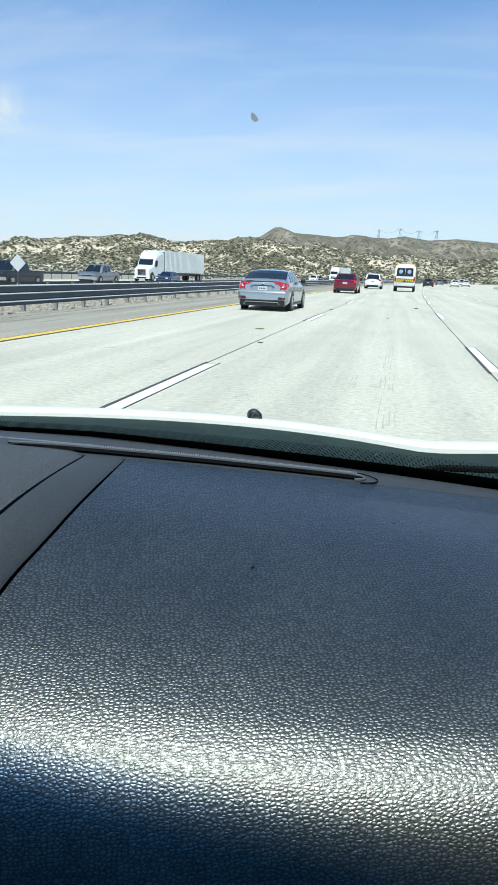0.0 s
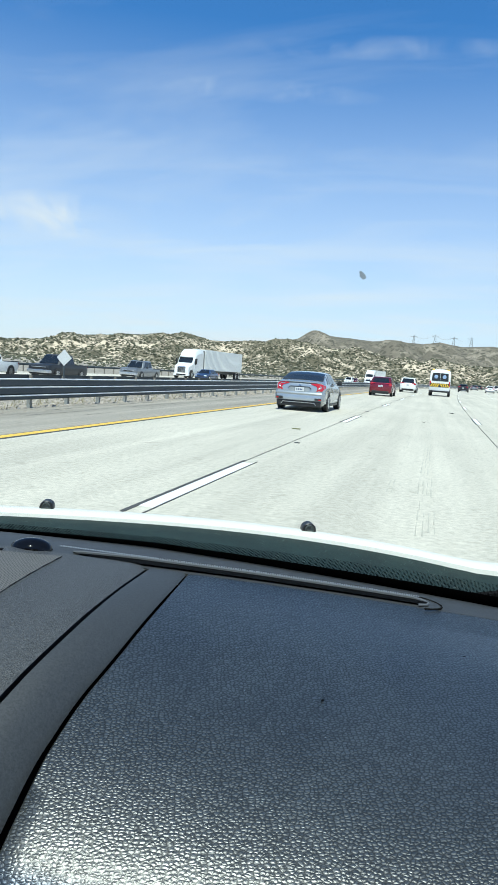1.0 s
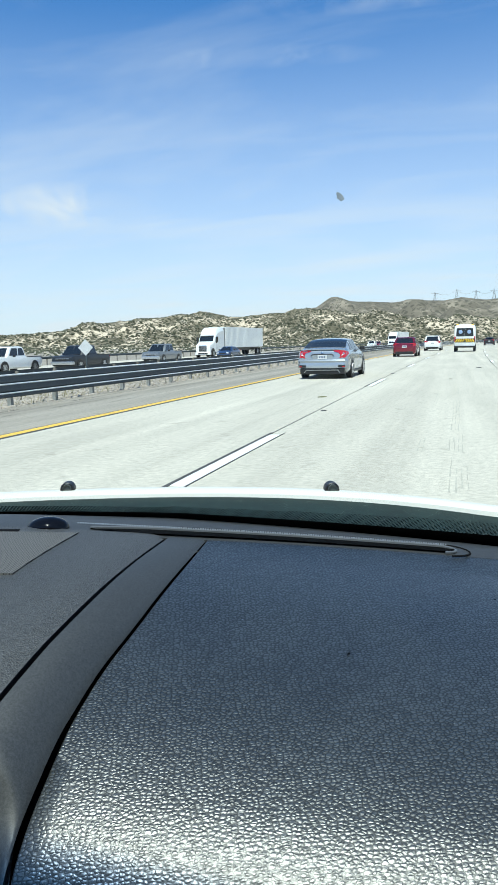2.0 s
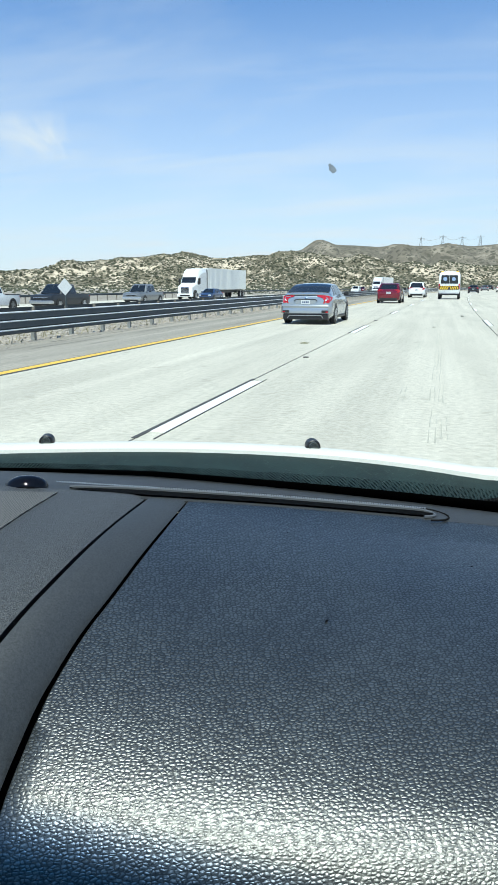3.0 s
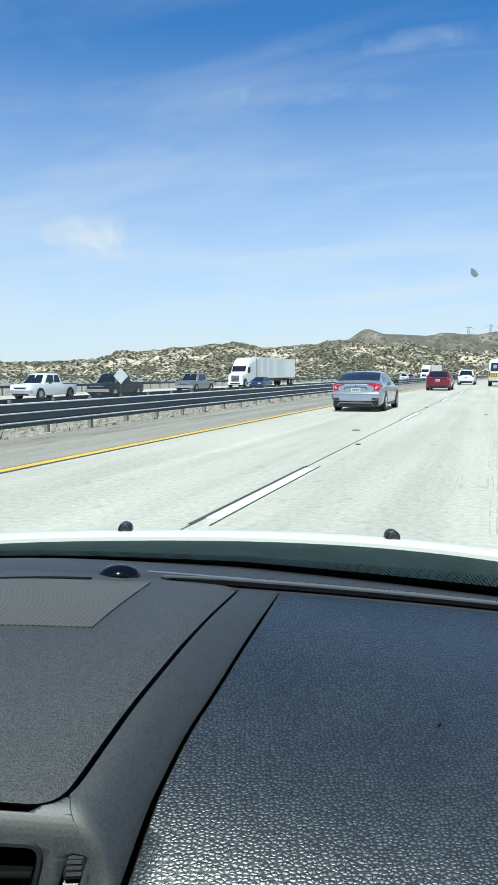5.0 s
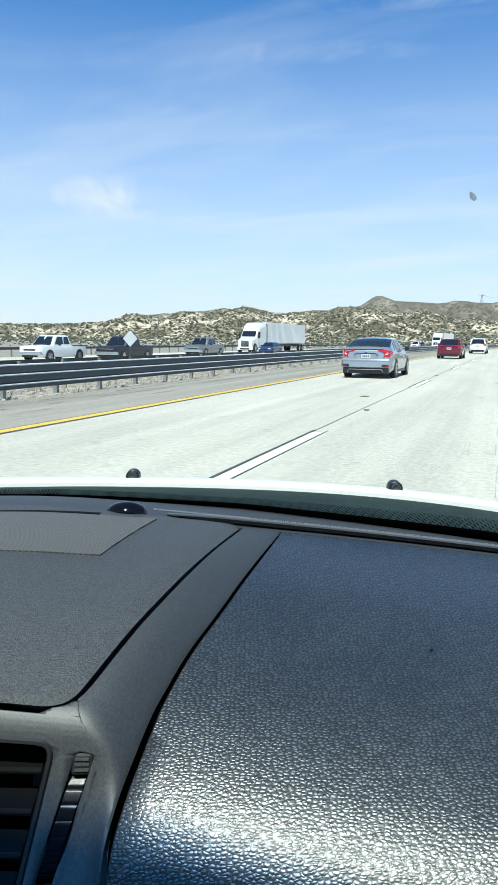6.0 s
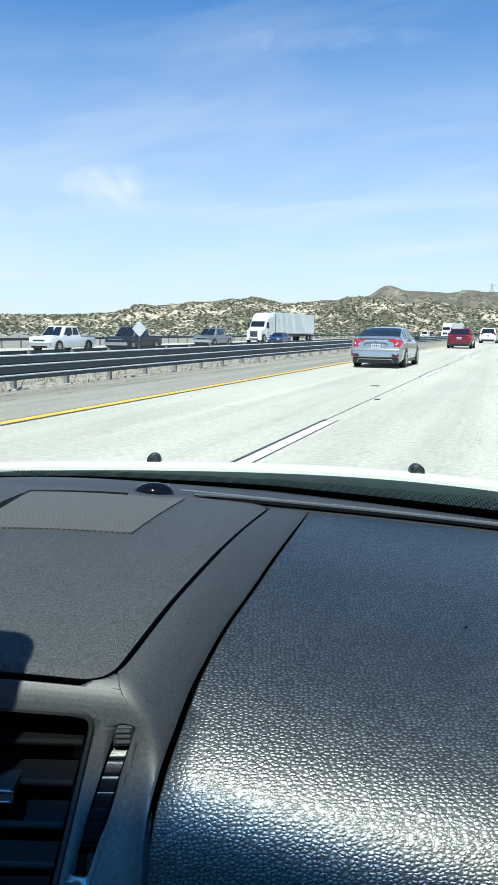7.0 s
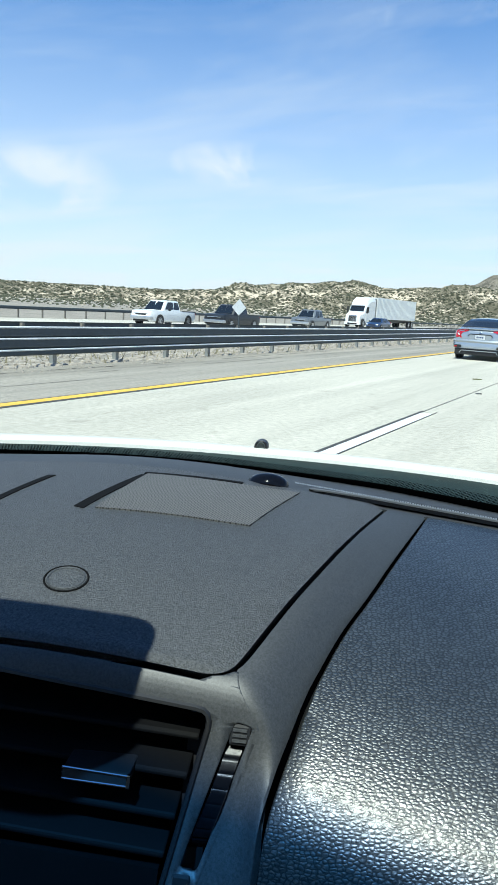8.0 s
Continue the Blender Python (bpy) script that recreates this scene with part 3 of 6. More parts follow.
# lint and dust lying on the pad
LINT = ((0.408, 0.927), (0.424, 0.736), (0.652, 0.862))
for name, count, size, mat, seed in (("dust_specks", 190, 0.00055, THREAD, 3), ("dark_lint", len(LINT), 0.0015, MATT, 8)):
    rng = random.Random(seed)
    verts, faces = [], []
    for i in range(count):
        v, off = PAD[rng.randrange(3, 50)]
        u = interp(v, SEAM) + rng.uniform(0.02, 0.6)
        if name == "dark_lint":
            u, v = LINT[i]
            off = interp(v, sorted(PAD))
        c = Vector(pad_point(u, v, off)) + Vector((0, 0, 0.0012))
        a, q = rng.uniform(0, 3.1), size * rng.uniform(0.6, 1.3)
        d, e = Vector((math.cos(a), math.sin(a), 0)) * q * 1.8, Vector((-math.sin(a), math.cos(a), 0)) * q
        n0 = len(verts)
        verts += [c - d, c - e, c + d, c + e, c + Vector((0, 0, q))]
        faces += [(n0, n0 + 1, n0 + 4), (n0 + 1, n0 + 2, n0 + 4), (n0 + 2, n0 + 3, n0 + 4), (n0 + 3, n0, n0 + 4)]
    raw(name, verts, faces, mat, pad)["kind"] = "stuff"
POD = ((0.35, -0.12), (0.55, -0.075), (0.6, -0.055), (0.7, -0.025), (0.85, -0.002), (1.1, 0.0))
POD = tuple(smooth_line(list(POD), 3))
GROOVE = ((0.555, 0.006), (0.557, 0.018), (0.563, 0.029), (0.576, 0.039), (0.632, 0.061), (0.779, 0.118), (1.0, 0.190), (1.05, 0.206))
GROOVE = tuple(smooth_line(list(GROOVE), 4))
# satin trim between the pod's groove and the pad's seam
TRIMLINE = profile(smooth_line([(1.02, 0.001), (0.85, -0.001), (0.7, -0.025), (0.62, -0.049), (0.584, -0.0613), (0.5467, -0.0748), (0.5305, -0.118), (0.4577, -0.30), (0.452, -0.36)], 4), 150)


def trim_edge(z):
    """Where the flat vent surround meets the trim."""
    return 0.0656 - 0.327 * (0.897 - min(z, 0.889))


def trim_start(off):
    k = min(1.0, max(0.0, (-0.0665 - off) / 0.045))
    return lerp(0.036, trim_edge(top(0.05, off)), k * k * (3 - 2 * k))

rows = []
PADLINE = profile(PAD, 150)
for (v, off), (pv, poff) in zip(TRIMLINE, PADLINE):
    ug = interp(v, GROOVE) + 0.005 if v > 0.5645 else trim_start(off)
    us = interp(pv, SEAM) - lerp(0.0062, 0.0014, min(1.0, max(0.0, (pv - 0.49) / 0.14)))
    row = []
    for k in range(19):
        f = k / 18
        u = lerp(ug, us, f)
        row.append((u, lerp(v, pv, f ** 2.1), top(u, lerp(off, poff, f ** 2.1)) - (0.0025 if k == 18 else 0)))
    rows.append(row)
grid("trim_panel", rows, TRIM, own, "satin dark plastic trim", 0.01)
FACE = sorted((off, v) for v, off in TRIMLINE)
LIPLINE = sorted(TRIMLINE)
# dark bed added under the seam to block light leaking through the gap
rows = []
for v, off in PAD:
    us = interp(v, SEAM)
    back = v + 0.004 + 0.03 * min(1.0, max(0.0, (0.58 - v) / 0.08))
    rows.append([(us - 0.021, back, top(us, off) - 0.008), (us - 0.02, back, top(us, off) - 0.022), (us + 0.012, back, top(us, off) - 0.016)])
grid("seam_bed", rows, MATT, own, "", 0.003)
# centre pod
rows = []
n = 60
for i in range(n):
    v = 0.555 + (1.03 - 0.555) * (i / (n - 1)) ** 1.6
    ug = interp(v, GROOVE) - 0.0025
    row = []
    for k in range(41):
        u = lerp(-0.75, ug, k / 40)
        edge = min(1.0, (v - 0.555) / 0.008, (ug - u) / 0.008)
        row.append((u, v, top(u, interp(v, POD)) + 0.004 - 0.005 * (1 - max(0, edge)) ** 2))
    rows.append(row)
pod = grid("centre_pod", rows, PODSKIN, own, "matt dark plastic centre cover", 0.03)
# dark bed added under the grooves to keep their gaps black
rows = [[(u, v, top(u, interp(v, POD)) - 0.022) for u in (-0.75, -0.3, interp(v, GROOVE) - 0.03, interp(v, GROOVE) + (0.012 if v > 0.575 else 0.001))] for v in (0.552, 0.57, 0.6, 0.65, 0.7, 0.8, 0.9, 1.03)]
grid("groove_bed", rows, MATT, own, "", 0.004)
# front strip of the dash, up to the windscreen
def base_v(u):
    return 1.225 - 0.135 * (u + 0.1) ** 2


rows = []
for k in range(9):
    row = []
    for j in range(50):
        u = lerp(-0.95, 1.06, j / 49)
        v0 = 1.018 - front_drop(u)
        v = lerp(v0, max(base_v(u) - 0.012, v0 + 0.02), k / 8)
        row.append((u, v, top(u, 0.004 * math.sin(k / 8 * 3.1) - (0.012 + 0.5 * max(0, crown(u))) * (k / 8) ** 2)))
    rows.append(row)
grid("front_strip", rows, TRIM, own, "smooth dark strip below the windscreen", 0.02)


def loop_bm(bm, pts):
    vs = [bm.verts.new(p) for p in pts]
    return [bm.edges.new((vs[i], vs[(i + 1) % len(vs)])) for i in range(len(vs))]


def rounded(corners, r=0.012, n=5):
    """A closed outline with its corners rounded, in (u, z)."""
    out = []
    m = len(corners)
    for i in range(m):
        p, c, q = (Vector(corners[(i + d) % m]) for d in (-1, 0, 1))
        a, b = c + (p - c).normalized() * r, c + (q - c).normalized() * r
        for k in range(n):
            f = k / (n - 1)
            out.append(tuple(a.lerp(c, f).lerp(c.lerp(b, f), f)))
    return out


# fascia under the pod, with the openings of the vent and of its thumbwheel
FV = 0.5445
# openings are placed to fit the camera's view
VENT = rounded([(-0.30, 0.9275), (0.007, 0.908), (-0.031, 0.722), (-0.30, 0.738)], 0.016)
SLOT = rounded([(0.0289, 0.9), (0.0467, 0.897), (0.0073, 0.775), (-0.0092, 0.7777)], 0.004, 3)
LIP_OFF = interp(0.5505, LIPLINE)
OUTER = [(u, top(u, LIP_OFF)) for u in (-0.75, -0.5, -0.35, -0.28, -0.22, -0.16, -0.1, -0.05, -0.02, 0.002)]
OUTER += [(interp(v, GROOVE) + 0.0045, top(interp(v, GROOVE) + 0.0045, interp(v, LIPLINE))) for v in (0.5555, 0.557, 0.559, 0.561, 0.563)]
OUTER += [(trim_start(o) + 0.002, top(trim_start(o) + 0.002, o)) for o in [lerp(interp(0.5645, LIPLINE), -0.12, k / 90) for k in range(91)] + [-0.15, -0.2, -0.25, -0.3]] + [(-0.75, 0.69)]
bm = bmesh.new()
es = []
for lp in (OUTER, [(u + 0.012, z) for u, z in VENT], [(u + 0.012, z) for u, z in SLOT]):
    es += loop_bm(bm, [(u, FV, z) for u, z in lp])
bmesh.ops.triangle_fill(bm, edges=es, use_beauty=True)
for k in range(70):
    z = 0.865 + 0.0011 * k
    bmesh.ops.bisect_plane(bm, geom=bm.verts[:] + bm.edges[:] + bm.faces[:], plane_co=(0, FV, z), plane_no=(0.09, 0, 1))
for k in range(24):
    bmesh.ops.bisect_plane(bm, geom=bm.verts[:] + bm.edges[:] + bm.faces[:], plane_co=(-0.35 + 0.018 * k, FV, 0.9), plane_no=(1, 0, 0))
bmesh.ops.remove_doubles(bm, verts=bm.verts[:], dist=0.0003)
bmesh.ops.dissolve_degenerate(bm, edges=bm.edges[:], dist=0.0002)
bm.normal_update()
bmesh.ops.reverse_faces(bm, faces=[f for f in bm.faces if f.normal.y > 0])


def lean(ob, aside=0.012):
    """Bend a part of the vent panel to the dash front: its foot comes nearer, fitted to the camera's view."""
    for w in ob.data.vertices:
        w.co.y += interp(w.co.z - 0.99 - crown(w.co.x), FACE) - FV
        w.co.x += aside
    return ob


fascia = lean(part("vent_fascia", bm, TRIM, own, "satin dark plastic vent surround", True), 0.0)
rim = fascia.modifiers.new("thickness", "SOLIDIFY")
rim.thickness, rim.offset = 0.004, 1.0


def tube(bm, pts, r, closed=True, seg=6):
    n = len(pts)
    rings = []
    for i in range(n):
        p = Vector(pts[i])
        a = Vector(pts[(i - 1) % n]) if closed or i else p
        b = Vector(pts[(i + 1) % n]) if closed or i < n - 1 else p
        t = (b - a).normalized()
        s = t.cross(Vector((0, 1, 0.01))).normalized()
        w = t.cross(s)
        rings.append([bm.verts.new(p + r * (math.cos(2 * math.pi * k / seg) * s + math.sin(2 * math.pi * k / seg) * w)) for k in range(seg)])
    for i in range(n if closed else n - 1):
        a, b = rings[i], rings[(i + 1) % n]
        for k in range(seg):
            bm.faces.new((a[k], a[(k + 1) % seg], b[(k + 1) % seg], b[k]))
    if not closed:
        bm.faces.new(rings[0]); bm.faces.new(rings[-1][::-1])


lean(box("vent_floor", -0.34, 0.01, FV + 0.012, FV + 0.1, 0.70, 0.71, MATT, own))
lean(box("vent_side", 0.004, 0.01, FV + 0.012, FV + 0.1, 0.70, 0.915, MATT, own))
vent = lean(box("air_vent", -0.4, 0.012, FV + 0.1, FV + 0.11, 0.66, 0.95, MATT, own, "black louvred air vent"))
bm = bmesh.new()
tube(bm, [(u, FV - 0.001, z) for u, z in VENT], 0.0028)
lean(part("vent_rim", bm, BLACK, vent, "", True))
for z in (0.880, 0.846, 0.811, 0.779):
    bm = bmesh.new()
    box_bm(bm, -0.30, 0.0 - 0.205 * (0.908 - z), FV + 0.016, FV + 0.062, -0.0025, 0.0025, 0.002)
    for vert in bm.verts:
        vert.co.z += z + (vert.co.y - FV) * 0.3 - 0.02 * vert.co.x - 0.01
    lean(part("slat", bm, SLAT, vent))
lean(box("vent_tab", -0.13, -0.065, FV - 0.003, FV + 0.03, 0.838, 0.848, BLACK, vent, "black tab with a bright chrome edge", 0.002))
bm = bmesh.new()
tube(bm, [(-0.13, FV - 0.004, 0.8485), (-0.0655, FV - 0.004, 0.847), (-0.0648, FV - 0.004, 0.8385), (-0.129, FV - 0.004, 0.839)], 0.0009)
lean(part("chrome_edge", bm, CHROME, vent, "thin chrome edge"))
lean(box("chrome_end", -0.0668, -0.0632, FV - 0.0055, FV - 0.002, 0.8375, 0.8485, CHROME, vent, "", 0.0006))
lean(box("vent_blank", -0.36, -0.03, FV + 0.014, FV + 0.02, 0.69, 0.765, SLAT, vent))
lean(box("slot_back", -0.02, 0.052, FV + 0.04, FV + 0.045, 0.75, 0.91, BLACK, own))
# thumbwheel: a ridged part of a drum turning about a level axis
bm = bmesh.new()
drum = []
for i in range(97):
    a = radians(lerp(-64, 64, i / 96))
    r = 0.064 - (0.0007 if i % 8 == 0 else 0.0)
    z = 0.834 + math.sin(a) * r
    v = FV + 0.058 - math.cos(a) * r
    uc = 0.0178 + (z - 0.834) * 0.32
    drum.append([(uc - 0.0075, v, z), (uc + 0.0075, v, z)])
vs = [[bm.verts.new(p) for p in r] for r in drum]
for a, b in zip(vs, vs[1:]):
    bm.faces.new((a[0], a[1], b[1], b[0]))
bmesh.ops.solidify(bm, geom=bm.faces[:], thickness=0.005)
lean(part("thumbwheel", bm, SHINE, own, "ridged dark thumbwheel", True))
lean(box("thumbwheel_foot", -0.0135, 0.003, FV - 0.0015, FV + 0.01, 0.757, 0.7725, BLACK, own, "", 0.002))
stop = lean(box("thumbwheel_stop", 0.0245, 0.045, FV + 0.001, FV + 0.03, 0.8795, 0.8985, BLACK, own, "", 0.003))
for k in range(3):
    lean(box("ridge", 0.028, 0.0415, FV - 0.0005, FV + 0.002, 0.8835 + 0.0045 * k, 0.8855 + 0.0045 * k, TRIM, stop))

# speaker grille, its dark slots, round cap and the sensor dome on the pod
def on_pod(pts, lift):
    return [(u, v, top(u, interp(v, POD)) + 0.004 + lift) for u, v in pts]


def slab(name, pts, mat, parent, lift, depth, label=""):
    bm = bmesh.new()
    f = bm.faces.new([bm.verts.new(p) for p in on_pod(pts, lift)])
    r = bmesh.ops.extrude_face_region(bm, geom=[f])
    for g in r["geom"]:
        if isinstance(g, bmesh.types.BMVert):
            g.co.z -= depth
    return part(name, bm, mat, parent, label)


def patch(name, a, b, c, d, mat, parent, lift, label="", nu=14, nv=10):
    """A thin panel that follows the pod, between four (u, v) corners."""
    rows = []
    for i in range(nv + 1):
        pts = []
        for j in range(nu + 1):
            f, g = j / nu, i / nv
            pts.append((lerp(lerp(a[0], b[0], f), lerp(d[0], c[0], f), g), lerp(lerp(a[1], b[1], f), lerp(d[1], c[1], f), g)))
        rows.append(on_pod(pts, lift))
    return grid(name, rows, mat, parent, label, 0.003)


patch("speaker_grille", (-0.174, 0.975), (0.062, 1.007), (0.009, 0.821), (-0.196, 0.802), GRILLE, pod, 0.0022, "perforated speaker grille")
# flat black strips stand in for the shade inside the slots and groove
patch("grille_slot_shade", (-0.226, 0.802), (-0.211, 0.798), (-0.171, 0.968), (-0.183, 0.971), MATT, pod, 0.0012)
patch("grille_slot_shade", (-0.180, 0.975), (-0.180, 0.986), (-0.028, 1.012), (-0.028, 1.003), MATT, pod, 0.0014)
patch("side_groove_shade", (-0.36, 0.76), (-0.347, 0.76), (-0.306, 0.932), (-0.318, 0.932), MATT, pod, 0.0012)
bm = bmesh.new()
uc, vc = -0.170, 0.640
# a black ring paints the shade round the cap
tube(bm, on_pod([(uc + 0.0245 * math.cos(a * math.pi / 16), vc + 0.021 * math.sin(a * math.pi / 16)) for a in range(32)], 0.0002), 0.0012)
part("cap_ring_shade", bm, MATT, pod, "", True)
slab("round_cap", [(uc + 0.0228 * math.cos(a * math.pi / 16), vc + 0.0193 * math.sin(a * math.pi / 16)) for a in range(32)], PODSKIN, pod, 0.001, 0.003, "round flush plastic cap")
bm = bmesh.new()
tube(bm, on_pod([(uc + 0.0205 * math.cos(a * math.pi / 16), vc + 0.0173 * math.sin(a * math.pi / 16)) for a in range(32)], 0.0006), 0.0013)
part("cap_bead", bm, TRIM, pod, "", True)


def dome(name, c, r, h, mat, parent, label="", seg=14, rings=5, squash=1.0):
    bm = bmesh.new()
    prev = None
    for i in range(rings + 1):
        a = i / rings * math.pi / 2
        if i == rings:
            tip = bm.verts.new((c[0], c[1], c[2] + h))
            for k in range(seg):
                bm.faces.new((prev[k], prev[(k + 1) % seg], tip))
            break
        ring = [bm.verts.new((c[0] + r * math.cos(a) * math.cos(2 * math.pi * k / seg), c[1] + squash * r * math.cos(a) * math.sin(2 * math.pi * k / seg), c[2] + h * math.sin(a))) for k in range(seg)]
        if prev:
            for k in range(seg):
                bm.faces.new((prev[k], prev[(k + 1) % seg], ring[(k + 1) % seg], ring[k]))
        prev = ring
    return part(name, bm, mat, parent, label, True)


dome("sunlight_sensor", (0.008, 1.045, top(0.008, 0.0)), 0.034, 0.018, SENSOR, own, "glossy black sensor dome", squash=0.7)
# defroster slot: a long flat black pill painting its dark inside, in a raised rim
def slot_line(f):
    """Middle line (u, v) and half width of the slot, f from its pointed to its round end."""
    u = lerp(0.075, 0.665, f)
    return u, 1.042 - front_drop(u), 0.016 * min(1.0, (f / 0.16) ** 0.6) * math.sqrt(max(0.0, 1 - max(0.0, (f - 0.965) / 0.035) ** 2))


bm = bmesh.new()
prev = None
for k in range(81):
    f = k / 80
    u, v, h = slot_line(f)
    cur = [bm.verts.new((u, v + d * max(h, 0.0004), top(u, 0.0032 - 0.0012 * d))) for d in (1, -1)]
    if prev:
        bm.faces.new((prev[0], prev[1], cur[1], cur[0]))
    prev = cur
bmesh.ops.solidify(bm, geom=bm.faces[:], thickness=0.002)
part("defroster_slot", bm, MATT, own, "long dark defroster slot")
bm = bmesh.new()
far = [slot_line(k / 60) for k in range(58)]
uc, vc, hc = far[-1]


def wrap(lift, past):
    """A line along the far side of the slot and round its blunt end."""
    line = [(u, v + h + past, top(u, lift)) for u, v, h in far]
    for k in range(1, 12):
        a = math.pi / 2 - math.pi * k / 12
        u = uc + (hc + past) * 1.5 * math.cos(a)
        line.append((u, vc - front_drop(u) + front_drop(uc) + (hc + past) * math.sin(a), top(u, lift)))
    return line


tube(bm, wrap(0.0032, 0.004), 0.0024, closed=False)
part("slot_rim", bm, RIM, own, "", True)
# a raised black tube paints the shade of the groove round the rim
bm = bmesh.new()
tube(bm, wrap(0.0022, 0.019)[14:], 0.0016, closed=False)
part("rim_groove_shade", bm, MATT, own, "", True)

# windscreen, with a dotted black border below and a blue shade band above
def screen_point(u, k):
    return (u, base_v(u) - 1.12 * k, 0.975 + (0.84 * crown(u) if crown(u) < 0 else 0.4 * crown(u)) * (1 - k) + 0.655 * k)


SCREEN = glass_pane("windscreen_glass", (0.93, 0.96, 0.95))
sn, sl = SCREEN.node_tree.nodes, SCREEN.node_tree.links
tc, zz, mr, ramp = (sn.new("ShaderNode" + k) for k in ("TexCoord", "SeparateXYZ", "MapRange", "ValToRGB"))
sl.new(tc.outputs["Object"], zz.inputs[0])
slope = sn.new("ShaderNodeMath"); slope.operation = "MULTIPLY_ADD"; slope.inputs[1].default_value = -0.25
sl.new(zz.outputs[0], slope.inputs[0]); sl.new(zz.outputs[2], slope.inputs[2])
sl.new(slope.outputs[0], mr.inputs["Value"])
mr.inputs["From Min"].default_value, mr.inputs["From Max"].default_value = 1.617, 1.666
ramp.color_ramp.elements[0].color, ramp.color_ramp.elements[1].color = (0.93, 0.96, 0.95, 1), (0.075, 0.33, 0.84, 1)
sl.new(mr.outputs[0], ramp.inputs[0])
sl.new(ramp.outputs[0], next(x for x in sn if x.type == "BSDF_TRANSPARENT").inputs["Color"])
rows = [[screen_point(lerp(-0.95, 1.06, j / 24), lerp(-0.03, 1.22, i / 6)) for j in range(25)] for i in range(7)]
windscreen = grid("windscreen", rows, SCREEN, own, "clear raked windscreen with a blue shade band")
rows = [[tuple(Vector(screen_point(lerp(-0.95, 1.06, j / 40), k)) + Vector((0, -0.002, -0.001))) for j in range(41)] for k in (-0.03, 0.030)]
grid("black_border", rows, MATT, windscreen, "black enamel border")
verts, faces = [], []
for r in range(10):
    k0 = 0.0325 + 0.0048 * r
    d = 0.0031 - 0.00012 * r
    u = -0.6 + (0.003 if r % 2 else 0)
    while u < 1.05:
        if r > 4 and u < 0.1 + 0.1 * (r - 4):
            u += 0.006
            continue
        c = Vector(screen_point(u, k0)) + Vector((0, -0.0015, -0.001))
        t = Vector((0, -1.12, 0.655)).normalized() * d
        n0 = len(verts)
        verts += [c - Vector((d, 0, 0)), c - t, c + Vector((d, 0, 0)), c + t]
        faces.append((n0, n0 + 1, n0 + 2, n0 + 3))
        u += 0.006
dots = raw("border_dots", verts, faces, MATT, windscreen, "fading rows of black enamel dots")
dots["kind"] = "stuff"
# stitching along the front of the dash
bm = bmesh.new()
u = 0.05
while u < 0.66:
    v = 1.078 - front_drop(u)
    box_bm(bm, u, u + 0.0026, v - 0.008, v - 0.0068, top(u, 0.003), top(u, 0.0048))
    u += 0.004
part("stitching", bm, THREAD, own, "pale thread stitching")["kind"] = "stuff"

# hood, cowl, nozzles
def hood_v(u):
    return 1.585 - 0.2625 * max(0.0, min(u, 0.88) + 0.1) ** 2.4 - 0.3 * max(0.0, -0.1 - u) ** 2


def hood_fall(u):
    """The hood drops towards its sides."""
    return 0.018 * (max(0.0, min(u, 0.95)) / 0.9) ** 4


rows = []
for i, (dv, dz) in enumerate(((-0.003, -0.014), (0.0, 0.0), (0.02, 0.006), (0.06, 0.004), (0.15, -0.03), (0.4, -0.13), (0.8, -0.31), (1.1, -0.5))):
    rows.append([(u, hood_v(u) + dv, 0.945 + dz - hood_fall(u)) for u in [lerp(-1.0, 1.1, j / 40) for j in range(41)]])
hood = grid("hood", rows, WHITEPAINT, own, "white painted hood", 0.006)
def cowl_z(f, u):
    return 0.93 + 0.012 * f ** 3 - 0.03 * math.sin(f * 3.1) - hood_fall(u)


rows = [[(u, lerp(base_v(u) + 0.005, hood_v(u) + 0.01, i / 6), cowl_z(i / 6, u)) for u in [lerp(-1.0, 1.1, j / 40) for j in range(41)]] for i in range(7)]
grid("cowl", rows, COWL, own, "black plastic cowl below the windscreen", 0.02)
# pale slivers painted on the cowl for reflection streaks of the glass
rng = random.Random(17)
verts, faces = [], []
for _ in range(420):
    u, f = rng.uniform(-0.3, 0.85), rng.uniform(0.25, 0.95)
    w, k = rng.uniform(0.003, 0.012), rng.choice((-1, 1, 1)) * rng.uniform(0.01, 0.06)
    n0 = len(verts)
    for du, df in ((0, -0.0016), (w, k - 0.0016), (w, k + 0.0016), (0, 0.0016)):
        uu, ff = u + du, min(1.0, max(0.05, f + df))
        verts.append((uu, lerp(base_v(uu) + 0.005, hood_v(uu) + 0.01, ff), cowl_z(ff, uu) + 0.0015))
    faces.append((n0, n0 + 1, n0 + 2, n0 + 3))
raw("cowl_streaks", verts, faces, material("pale_cowl_streak", (0.065, 0.085, 0.08), 0.8), own, "painted pale reflection streaks over the cowl")["kind"] = "stuff"
JETFACE = material("grey_green_nozzle_face", (0.06, 0.072, 0.07), 0.6, vary=0.2, scale=60, fine=400)


